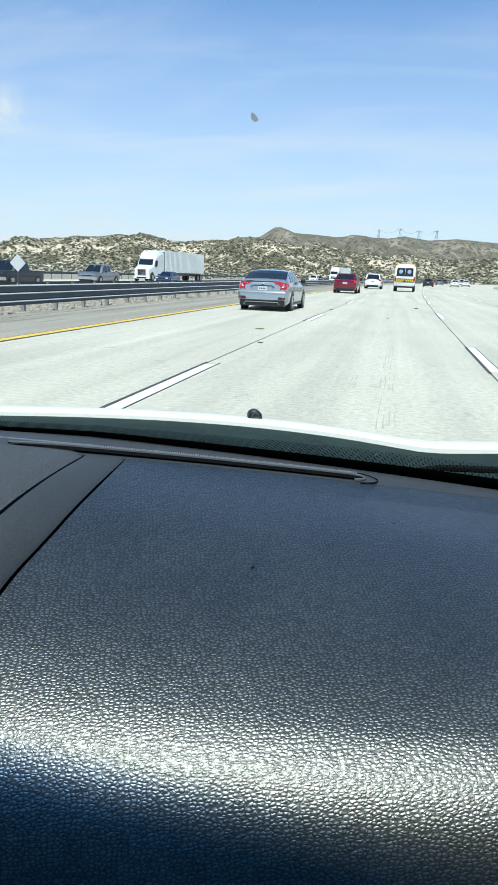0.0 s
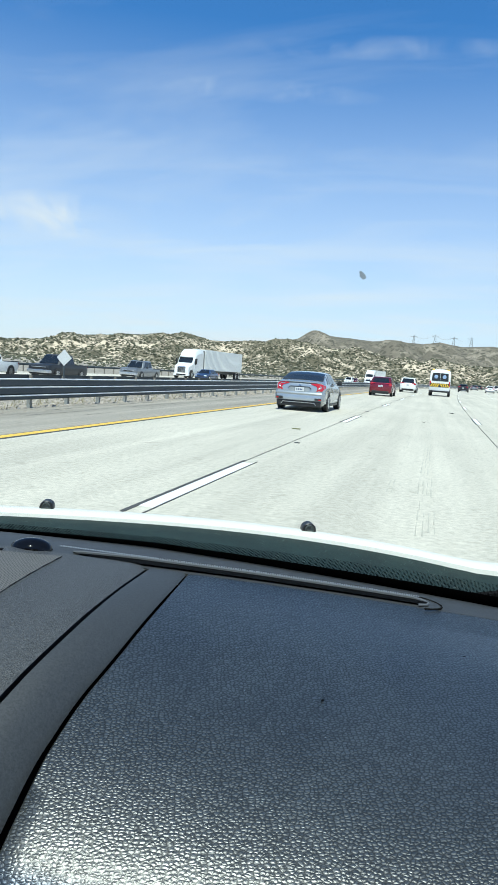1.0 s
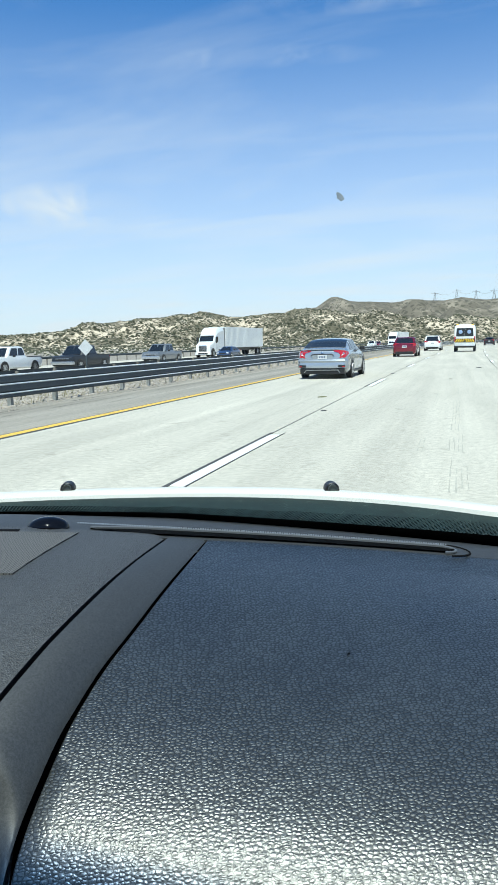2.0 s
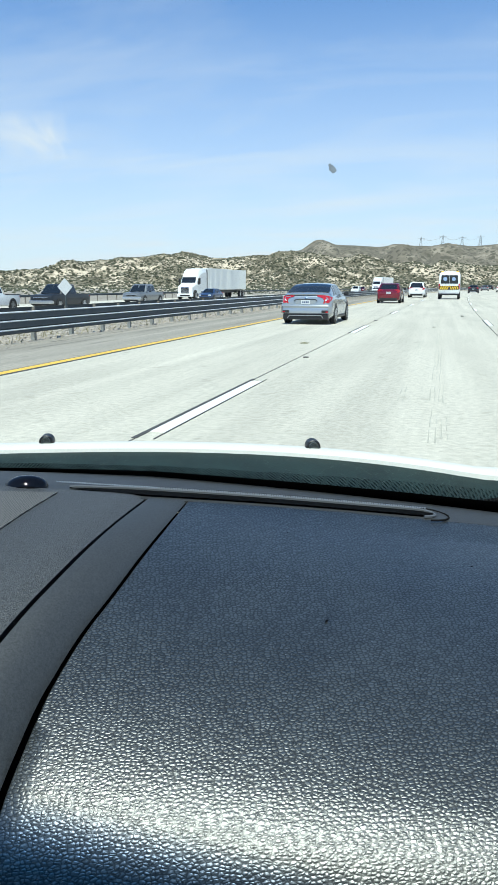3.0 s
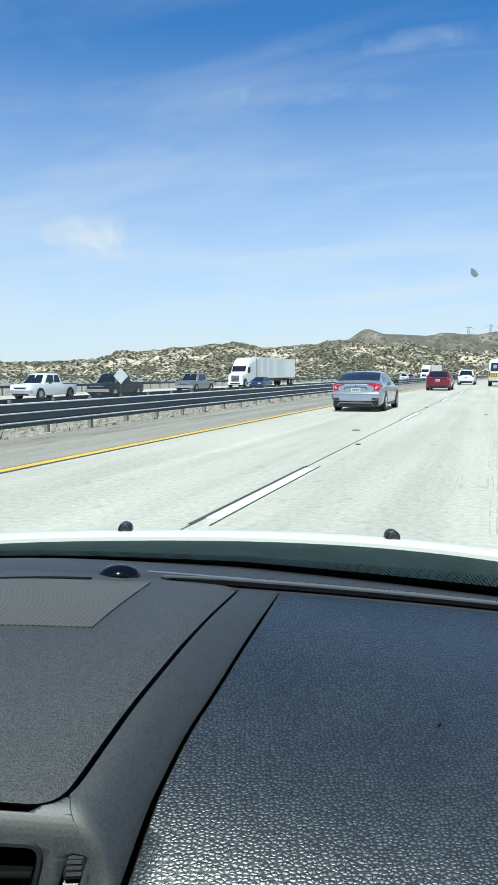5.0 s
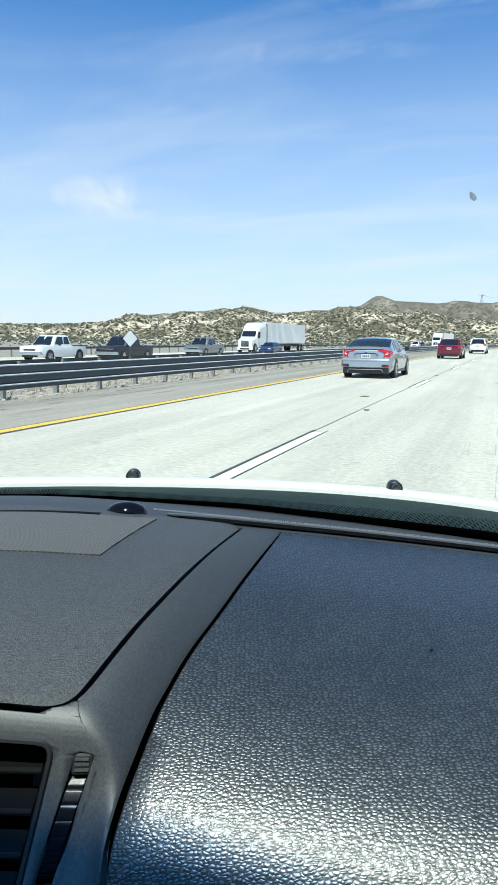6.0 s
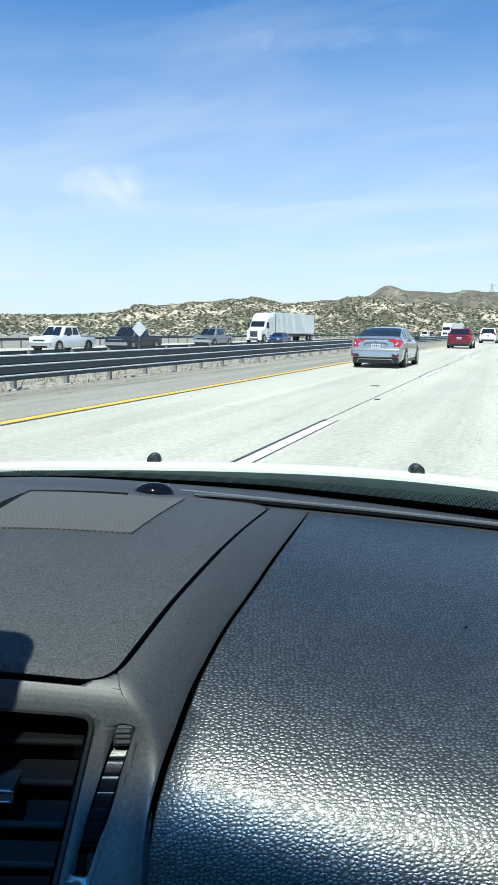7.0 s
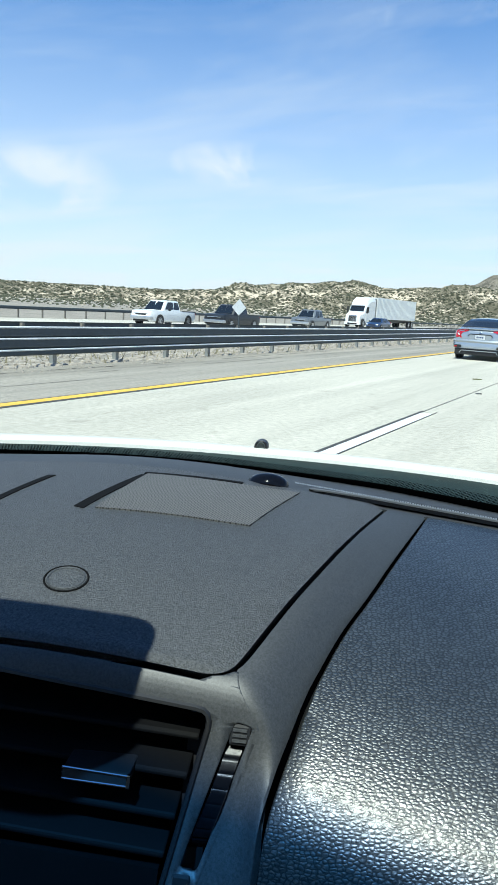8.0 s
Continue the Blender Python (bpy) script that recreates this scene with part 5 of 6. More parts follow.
def vehicle(name, kind, body, m, label, group):
    """A road vehicle; its tail stands at the pose's origin and it points ahead along y."""
    K = KINDS[kind]
    L, W, c, sh, r = K["L"], K["W"] / 2, K["c"], K["sh"], K["r"]
    ob = thing(name, m, label, name.replace("_", " "), group)
    st = [(0.0, W * 0.80, c + 0.22, sh - 0.2, K["tail"] - 0.12), (0.04, W * 0.88, c + 0.12, sh - 0.1, K["tail"] - 0.03), (0.15, W * 0.95, c + 0.04, sh - 0.04, K["tail"]),
          (0.5, W * 0.99, c, sh, K["tail"] + 0.01), (L * 0.3, W, c, sh, K["tail"] - 0.01), (L * 0.6, W, c, sh, lerp(K["tail"], K["hood"], 0.7)), (L * 0.78, W * 0.99, c, sh - 0.04, K["hood"] + 0.01),
          (L * 0.92, W * 0.93, c, sh - 0.14, K["hood"] - 0.1), (L * 0.98, W * 0.82, c + 0.03, sh - 0.25, K["hood"] - 0.22), (L, W * 0.7, c + 0.1, sh - 0.35, K["hood"] - 0.34)]
    if kind in ("pickup", "suv", "van"):
        st[-4:] = [(L * 0.8, W * 0.99, c, sh - 0.02, K["hood"] + 0.01), (L * 0.94, W * 0.97, c, sh - 0.05, K["hood"] - 0.03), (L * 0.985, W * 0.93, c + 0.03, sh - 0.1, K["hood"] - 0.09), (L, W * 0.86, c + 0.1, sh - 0.2, K["hood"] - 0.2)]
    part("body", loft(st), body, ob, "", True)
    y0, y1, ry0, ry1 = K["cab"]
    zb, zr = sh - 0.03, K["roof"]
    wb, wr = W * 0.93, W * (0.64 if kind == "sedan" else 0.72)
    bm = bmesh.new()
    cabin(bm, (y0, y1, wb, zb), ((lerp(y0, ry0, 0.55), lerp(y1, ry1, 0.55), lerp(wb, wr, 0.5), lerp(zb, zr, 0.55)), (lerp(y0, ry0, 0.92), lerp(y1, ry1, 0.92), wr + 0.03, lerp(zb, zr, 0.93)), (ry0 + 0.12, ry1 - 0.1, wr * 0.86, zr)))
    part("cabin", bm, body, ob, "", True)

    def on(f, side, yk):
        """A point of the cabin's side: f of the height, yk from tail to front."""
        w = lerp(wb, lerp(wb, wr, 0.5), f / 0.55) if f < 0.55 else lerp(lerp(wb, wr, 0.5), wr + 0.03, (f - 0.55) / 0.37)
        ya, yb = lerp(y0, ry0, f), lerp(y1, ry1, f)
        return (side * (w + 0.012), lerp(ya, yb, yk), lerp(zb, zr, f))

    for s in (-1, 1):
        for a, b in ((0.1, 0.34), (0.36, 0.60), (0.62, 0.9)) if kind not in ("pickup",) else ((0.08, 0.42), (0.45, 0.88)):
            pane("side_window", [on(0.16, s, a), on(0.16, s, b), on(0.5, s, b - 0.01), on(0.84, s, b - 0.03), on(0.84, s, a + 0.03), on(0.5, s, a + 0.01)], GLASSDARK, ob, "dark tinted side window")
    fy = lambda f: lerp(y0, ry0, f) - 0.045
    ww = lambda f: lerp(wb, wr, f) - 0.13
    f0 = 0.32 if kind == "sedan" else 0.12
    pane("rear_window", [(-ww(f0), fy(f0), lerp(zb, zr, f0)), (ww(f0), fy(f0), lerp(zb, zr, f0)), (ww(0.86) , fy(0.86), lerp(zb, zr, 0.86)), (-ww(0.86), fy(0.86), lerp(zb, zr, 0.86))], GLASSDARK, ob, "dark rear window")
    fy2 = lambda f: lerp(y1, ry1, f) + 0.05
    pane("windscreen", [(-ww(0.1), fy2(0.1), lerp(zb, zr, 0.1)), (ww(0.1), fy2(0.1), lerp(zb, zr, 0.1)), (ww(0.88), fy2(0.88), lerp(zb, zr, 0.88)), (-ww(0.88), fy2(0.88), lerp(zb, zr, 0.88))], GLASSDARK, ob, "dark windscreen")
    for s in (-1, 1):
        for y in K["wb"]:
            bm = bmesh.new()
            bmesh.ops.create_cone(bm, cap_ends=True, radius1=r * 1.13, radius2=r * 1.13, depth=0.02, segments=24, matrix=Matrix.Translation((s * (W - 0.002), y, r + 0.02)) @ Matrix.Rotation(math.pi / 2, 4, "Y"))
            part("wheel_arch", bm, BLACK, ob, "dark wheel arch")
            wheel_at(ob, s * (W + 0.015), y, r, 0.21)
        box("door_mirror", min(s * (W + 0.02), s * (W + 0.2)), max(s * (W + 0.02), s * (W + 0.2)), y1 - 0.75, y1 - 0.6, zb + 0.03, zb + 0.19, BLACK, ob, "black door mirror", 0.03)
        # tail lamp wrapped round the corner
        tz = K["tail"] - 0.12
        pane("tail_lamp", [(s * W * 0.46, 0.0, tz + 0.085), (s * W * 0.80, 0.02, tz + 0.095), (s * W * 0.945, 0.13, tz + 0.06), (s * W * 0.965, 0.2, tz - 0.02), (s * W * 0.89, 0.04, tz - 0.13), (s * W * 0.68, -0.015, tz - 0.13), (s * W * 0.76, -0.015, tz + 0.01), (s * W * 0.5, -0.012, tz + 0.035)], REDLAMP, ob, "red tail lamp", 0.03)
        box("headlamp", s * W * 0.7 - 0.15, s * W * 0.7 + 0.15, L - 0.22, L - 0.04, K["hood"] - 0.3, K["hood"] - 0.17, CLEARLAMP, ob, "clear headlamp", 0.03)
    box("rear_valance", -W * 0.72, W * 0.72, -0.02, 0.3, c - 0.02, c + 0.2, BLACK, ob, "black lower bumper", 0.03)
    box("grille", -W * 0.5, W * 0.5, L - 0.2, L + 0.005, K["hood"] - 0.38, K["hood"] - 0.24, BLACK, ob, "dark radiator grille", 0.02)
    box("front_valance", -W * 0.7, W * 0.7, L - 0.3, L + 0.01, c + 0.02, c + 0.22, BLACK, ob, "black lower grille", 0.03)
    if kind == "pickup":
        box("chrome_bar", -W * 0.62, W * 0.62, L - 0.1, L + 0.02, K["hood"] - 0.27, K["hood"] - 0.23, ALLOY, ob, "bright bar over the grille", 0.01)
        box("front_bumper", -W * 0.95, W * 0.95, L - 0.3, L + 0.08, c + 0.16, c + 0.4, ALLOY, ob, "bright front bumper", 0.04)
        for s in (-1, 1):
            box("bed_rail", min(s * W * 0.82, s * W * 0.97), max(s * W * 0.82, s * W * 0.97), 0.08, 2.0, K["tail"] - 0.01, K["tail"] + 0.05, BLACK, ob, "black rail along the bed", 0.015)
    if kind == "sedan":
        box("spoiler", -W * 0.6, W * 0.6, 0.0, 0.16, K["tail"] - 0.01, K["tail"] + 0.025, body, ob, "", 0.01)
        box("bumper", -W * 0.86, W * 0.86, -0.07, 0.25, c + 0.2, c + 0.42, body, ob, "body-coloured rear bumper", 0.045)
        box("lower_lip", -W * 0.6, W * 0.6, -0.055, 0.1, c + 0.1, c + 0.14, ALLOY, ob, "bright lower bumper lip", 0.01)
        # black strip stands in for the shade in the plate recess
        box("plate_recess", -0.42, 0.42, -0.014, 0.02, K["tail"] - 0.185, K["tail"] - 0.165, BLACK, ob, "painted shade at the top of the plate recess")
        for s in (-1, 1):
            pocket = box("bumper_pocket", s * W * 0.74 - 0.14, s * W * 0.74 + 0.14, -0.078, -0.03, c + 0.21, c + 0.29, BLACK, ob, "black bumper pocket", 0.015)
            box("reflector", s * W * 0.84 - 0.035, s * W * 0.84 + 0.035, -0.086, -0.07, c + 0.225, c + 0.275, REDLAMP, pocket)
    plate = box("number_plate", -0.17, 0.17, -0.03, 0.02, K["tail"] - 0.36, K["tail"] - 0.2, PLATE, ob, "white number plate", 0.006)
    for k in range(4):
        box("plate_bar", -0.12 + 0.065 * k, -0.075 + 0.065 * k, -0.034, -0.029, K["tail"] - 0.31, K["tail"] - 0.25, INK, plate)
    return ob


for u in (-1.02, 1.12):
    for v in (1.72, -0.75):
        wheel_at(own, u, v, 0.33, 0.2)
TRAFFIC = "traffic on the freeway"
saloon(SILVER, pose(-4.2, 24.5, 0, 0, 0, -1), "silver four-door sedan with red wraparound tail lamps", TRAFFIC)
vehicle("hatchback", "hatch", RED, pose(-3.59, 55.7, 0, 0, 0, -1.5), "dark red hatchback driving on the concrete freeway", TRAFFIC)
vehicle("sport_utility", "suv", PEARL, pose(-2.42, 83, 0, 0, 0, -2), "white sport utility vehicle on the freeway", TRAFFIC)
vehicle("sedan", "sedan", CHARCOAL, pose(5.6, 132, 0, 0, 0, -4), "dark sedan ahead of the ambulance", TRAFFIC)
vehicle("sedan", "sedan", PEARL, pose(11.5, 150, 0, 0, 0, -4), "white sedan in the outer lane", TRAFFIC)
vehicle("sedan", "sedan", PEARL, pose(15.4, 170, 0, 0, 0, -5), "white sedan far ahead on the curve", TRAFFIC)
vehicle("sedan", "sedan", GREY, pose(10.6, 190, 0, 0, 0, -6), "grey sedan far ahead on the curve", TRAFFIC)
vehicle("sport_utility", "suv", PEARL, pose(18.2, 215, 0, 0, 0, -7), "white sport utility vehicle far ahead on the curve", TRAFFIC)
vehicle("sedan", "sedan", CHARCOAL, pose(14.9, 240, 0, 0, 0, -8), "dark sedan far ahead on the curve", TRAFFIC)
BACK = "oncoming traffic"
OZ = -0.5
for name, kind, mat, x, y, label in (
        ("pickup_truck", "pickup", CHARCOAL, -28.2, 53.8, "black pickup truck on the opposite carriageway"),
        ("pickup_truck", "pickup", PEARL, -31.3, 48.6, "white pickup truck on the opposite carriageway"),
        ("sedan", "sedan", BLUE, -27.2, 88.0, "dark blue sedan beside the articulated lorry"),
        ("pickup_truck", "pickup", GREY, -28.4, 70.5, "grey pickup truck on the opposite carriageway"),
        ("sport_utility", "suv", PEARL, -19.5, 178.0, "white sport utility vehicle far down the opposite road"),
        ("sedan", "sedan", GREY, -23.5, 160.0, "grey sedan far down the opposite road"),
        ("sedan", "sedan", PEARL, -16.0, 192.0, "white sedan far down the opposite road"),
        ("hatchback", "hatch", RED, -21.0, 205.0, "red hatchback far down the opposite road")):
    vehicle(name, kind, mat, pose(x, y, OZ, 0, 0, 178), label, BACK)


def lorry(m, label):
    """Articulated lorry: its front bumper stands at the origin and it points ahead along y."""
    ob = thing("lorry", m, label, "truck", BACK)
    W = 1.25
    bm = bmesh.new()
    rings = []
    for y, w, z0, z1 in ((0.0, 0.95, 0.55, 1.5), (-0.1, 1.05, 0.45, 1.75), (-0.7, 1.1, 0.45, 1.95), (-1.25, 1.15, 0.45, 2.15), (-1.6, 1.18, 0.45, 2.9), (-2.2, 1.22, 0.45, 3.6), (-3.2, 1.25, 0.6, 4.0), (-4.6, 1.25, 0.6, 4.05)):
        rings.append([bm.verts.new((a * w, y, z)) for a, z in ((-0.9, z0), (-1, lerp(z0, z1, 0.2)), (-1, lerp(z0, z1, 0.85)), (-0.85, z1), (0.85, z1), (1, lerp(z0, z1, 0.85)), (1, lerp(z0, z1, 0.2)), (0.9, z0))])
    for a, b in zip(rings, rings[1:]):
        for k in range(8):
            bm.faces.new((a[k], a[(k + 1) % 8], b[(k + 1) % 8], b[k]))
    bm.faces.new(rings[0]); bm.faces.new(rings[-1][::-1])
    part("cab", bm, PEARL, ob, "white sleeper cab with a roof fairing")
    pane("windscreen", [(-1.0, -1.2, 2.12), (1.0, -1.2, 2.12), (0.98, -1.62, 2.82), (-0.98, -1.62, 2.82)], GLASSDARK, ob, "dark windscreen", 0.05)
    box("sun_visor", -1.0, 1.0, -1.66, -1.45, 2.82, 2.93, GREY, ob, "grey sun visor over the windscreen", 0.03)
    for s in (-1, 1):
        lo = lambda a, b: (min(s * a, s * b), max(s * a, s * b))
        pane("side_window", [(s * 1.2, -1.65, 2.0), (s * 1.22, -2.4, 2.0), (s * 1.23, -2.4, 2.75), (s * 1.21, -1.85, 2.75)], GLASSDARK, ob, "dark side window", 0.03)
        box("mirror", *lo(1.32, 1.52), -1.5, -1.4, 1.9, 2.7, BLACK, ob, "tall black mirror", 0.03)
        box("headlamp", *lo(0.66, 1.02), -0.16, 0.02, 0.85, 1.15, CLEARLAMP, ob, "clear headlamp", 0.04)
        bm = bmesh.new()
        bmesh.ops.create_cone(bm, cap_ends=True, radius1=0.66, radius2=0.66, depth=0.06, segments=24, matrix=Matrix.Translation((s * 1.13, -0.9, 0.55)) @ Matrix.Rotation(math.pi / 2, 4, "Y"))
        part("wheel_arch", bm, BLACK, ob, "dark wheel arch")
        box("door", *lo(1.2, 1.245), -2.55, -1.55, 0.95, 1.96, PEARL, ob, "", 0.02)
        box("step", *lo(1.05, 1.27), -2.5, -1.7, 0.42, 0.62, BLACK, ob, "black step under the door", 0.02)
        box("side_skirt", *lo(1.1, 1.26), -4.5, -2.6, 0.4, 1.15, PEARL, ob, "white side skirt", 0.04)
        box("side_fairing", *lo(1.12, 1.25), -5.0, -4.55, 0.9, 3.95, GREY, ob, "grey gap fairing behind the cab", 0.04)
    box("grille_surround", -0.6, 0.6, -0.12, 0.03, 0.72, 1.6, CHROME, ob, "chrome grille surround", 0.05)
    grille = box("grille", -0.52, 0.52, -0.1, 0.045, 0.8, 1.52, BLACK, ob, "dark grille with bright bars", 0.02)
    for k in range(5):
        box("grille_bar", -0.5, 0.5, 0.04, 0.055, 0.87 + 0.14 * k, 0.90 + 0.14 * k, ALLOY, grille)
    box("bumper", -1.12, 1.12, -0.32, 0.07, 0.33, 0.68, PEARL, ob, "white bumper", 0.06)
    box("lower_intake", -0.7, 0.7, 0.04, 0.085, 0.4, 0.58, BLACK, ob, "dark intake in the bumper", 0.02)
    trailer = box("trailer", -1.3, 1.3, -21.0, -5.1, 1.2, 4.1, TRAILER, ob, "ribbed white box trailer", 0.04)
    for k in range(33):
        for s in (-1, 1):
            box("rib", min(s * 1.3, s * 1.325), max(s * 1.3, s * 1.325), -20.8 + 0.48 * k, -20.76 + 0.48 * k, 1.3, 4.0, TRAILER, trailer)
    box("chassis", -0.5, 0.5, -20.5, -3.0, 0.75, 1.18, BLACK, ob)
    for y in (-0.9, -4.2, -5.5, -18.6, -19.9):
        for s in (-1, 1):
            wheel_at(ob, s * 1.25, y, 0.52, 0.35, 8)
    return ob


TRAILER = material("white_trailer_skin", (0.66, 0.67, 0.66), 0.45, vary=0.08, scale=0.7, fine=8)
first = lorry(pose(-32.6, 91.0, OZ, 0, 0, 176), "white articulated lorry with a ribbed box trailer")
copy_thing(first, pose(-17.5, 205.0, OZ, 0, 0, 174))

# ambulance
BLUELENS = material("pale_blue_lens", (0.25, 0.33, 0.5), 0.3)
AMBER = material("yellow_chevron_tape", (0.75, 0.5, 0.03), 0.45, vary=0.1)
amb = thing("ambulance", pose(0.97, 73.3, 0, 0, 0, -1.8), "white high-roofed ambulance with yellow and black rear chevrons", "ambulance", TRAFFIC)
st = [(0.0, 0.97, 0.55, 2.35, 2.5), (0.06, 1.0, 0.45, 2.4, 2.62), (0.4, 1.02, 0.4, 2.42, 2.68), (3.6, 1.02, 0.4, 2.42, 2.7), (4.3, 1.0, 0.4, 2.1, 2.5), (5.1, 0.98, 0.4, 1.25, 1.5), (5.8, 0.92, 0.4, 1.05, 1.2), (6.0, 0.8, 0.5, 0.85, 0.95)]
part("body", loft(st), PEARL, amb, "white van body", True)
for s in (-1, 1):
    pane("rear_window", [(s * 0.008, -0.02, 1.5), (s * 0.82, -0.02, 1.5), (s * 0.76, 0.0, 2.3), (s * 0.008, 0.0, 2.3)], GLASSDARK, amb, "dark rear door window")
    box("tail_lamp", s * 0.92 - 0.06, s * 0.92 + 0.06, -0.03, 0.06, 1.0, 1.5, REDLAMP, amb, "red tail lamp", 0.01)
    for y in (1.2, 4.9):
        wheel_at(amb, s * 1.03, y, 0.36, 0.24)
panel = box("chevron_panel", -0.93, 0.93, -0.035, 0.03, 0.92, 1.28, BLACK, amb, "black panel with yellow chevrons")
for s in (-1, 1):
    for k in range(4):
        x = s * (0.02 + 0.21 * k)
        pane("chevron", [(x, -0.04, 1.26), (x + s * 0.11, -0.04, 1.26), (x + s * 0.26, -0.04, 0.94), (x + s * 0.15, -0.04, 0.94)], AMBER, panel, "", 0.006)
box("rear_bumper", -0.95, 0.95, -0.12, 0.1, 0.40, 0.56, BLACK, amb, "black step bumper", 0.03)
for x in (-0.7, -0.25, 0.25, 0.7):
    box("roof_lamp", x - 0.12, x + 0.12, 0.1, 0.22, 2.56, 2.68, CLEARLAMP if abs(x) < 0.5 else AMBER, amb, "small roof lamp", 0.02)
for s in (-1, 1):
    bm = bmesh.new()
    bmesh.ops.create_cone(bm, cap_ends=True, radius1=0.19, radius2=0.16, depth=0.04, segments=18, matrix=Matrix.Translation((s * 0.4, -0.05, 1.93)) @ Matrix.Rotation(math.pi / 2, 4, "X"))
    part("window_disc", bm, BLUELENS, amb, "pale blue disc in the rear window")

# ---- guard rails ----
# pale strips along the rail crests: their sunlight is put into the colour
GLINT = material("rail_crest_glint", (0.78, 0.80, 0.80), 0.45, 0.1, vary=0.2, scale=1.5, fine=12)
POSTSTEEL = material("pale_post_steel", (0.24, 0.245, 0.235), 0.7, 0.1, vary=0.25, scale=1.5, fine=14)


def guard_rail(x0, z0, face, h, span, label, yb=300.0, post_mat=STEEL, pitch=1.9, glints=False):
    ob = tagged(new("guard_rail"), label, "guard rail", "guard rails along the freeway")
    line = [(0.03, h), (0.07, h - 0.033), (0.075, h - 0.16), (0.03, h - 0.2), (0.033, h - 0.205), (0.073, h - 0.238), (0.075, h - 0.36), (0.03, h - 0.4), (0.033, h - 0.41), (0.073, h - 0.443), (0.075, h - 0.5), (0.04, h - 0.525)]
    line = [p for p in line if p[1] >= h - span]
    rows = []
    for i in range(110):
        y = lerp(-30, yb, i / 109)
        rows.append([(x0 + bend(y) + face * dx, y, z0 + z) for dx, z in line])
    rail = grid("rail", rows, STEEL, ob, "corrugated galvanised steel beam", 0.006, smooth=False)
    for dz in (0.012, 0.215, 0.42) if glints else ():
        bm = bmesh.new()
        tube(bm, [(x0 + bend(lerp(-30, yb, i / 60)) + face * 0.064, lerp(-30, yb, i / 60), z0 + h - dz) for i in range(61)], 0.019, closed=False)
        part("rail_glint", bm, GLINT, rail, "painted sunlit glint along the rail crest", True)
    bm = bmesh.new()
    box_bm(bm, -0.05, 0.05, -0.055, 0.055, -0.3, h - 0.03, 0.008)
    me = bpy.data.meshes.new("post")
    bm.to_mesh(me); bm.free()
    me.materials.append(post_mat)
    y = -20.0
    rest = []
    while y < yb:
        if y < 160:
            p = new("post", me)
            p.parent = ob
            p.location = (x0 + bend(y) - face * 0.09, y, z0)
        else:
            rest.append((x0 + bend(y) - face * 0.09, y))
        y += pitch
    verts, faces = [], []
    for x, y in rest:
        k = len(verts)
        verts += [(x + a, y + b, z0 + z) for z in (-0.2, h + 0.03) for a, b in ((-0.07, -0.07), (0.07, -0.07), (0.07, 0.07), (-0.07, 0.07))]
        faces += [(k, k + 1, k + 5, k + 4), (k + 1, k + 2, k + 6, k + 5), (k + 2, k + 3, k + 7, k + 6), (k + 3, k, k + 4, k + 7), (k + 4, k + 5, k + 6, k + 7)]
    far_set = raw("far_posts", verts, faces, post_mat, ob)
    far_set["kind"] = "stuff"
    return ob


guard_rail(-9.55, 0.0, 1, 0.70, 0.53, "dark galvanised steel guard rail on short posts", post_mat=POSTSTEEL, glints=True)
guard_rail(-15.2, -0.3, -1, 0.80, 0.35, "guard rail on pale posts beside the opposite road", post_mat=TIMBER, pitch=2.5)
guard_rail(-41.0, -0.5, 1, 0.85, 0.35, "far guard rail beyond the opposite road", post_mat=TIMBER, pitch=2.5)
# gravel bank of the median
strip("median_gravel", -17.5, -9.2, -0.5, -0.02, SAND, road, label="gravelly sand of the median", thick=0.2)
strip("far_verge", -60.0, -40.0, -0.6, -0.52, SAND, far_road, thick=0.2)

# ---- rubble under the rail, road debris, tyre marks ----
rng = random.Random(21)


def pebbles(name, count, x0, x1, y0, y1, lo, hi, mat, parent, zf):
    verts, faces = [], []
    for _ in range(count):
        y = y0 + (y1 - y0) * rng.random() ** 1.5
        x = rng.uniform(x0, x1)
        r = rng.uniform(lo, hi)
        k = len(verts)
        a = rng.uniform(0, 6)
        z = zf(x)
        q = [r * rng.uniform(0.7, 1.3) for _ in range(6)]
        up = r * rng.uniform(0.35, 0.7)
        for f, h in ((1.0, -0.02), (0.8, up * 0.7)):
            verts += [(x + bend(y) + f * q[j] * math.cos(a + j * 1.047), y + f * q[j] * math.sin(a + j * 1.047), z + h) for j in range(6)]
        verts.append((x + bend(y) + 0.2 * r, y, z + up))
        for j in range(6):
            i = (j + 1) % 6
            faces += [(k + j, k + i, k + 6 + i, k + 6 + j), (k + 6 + j, k + 6 + i, k + 12)]
    ob = raw(name, verts, faces, mat, parent)
    ob["kind"] = "stuff"
    return ob


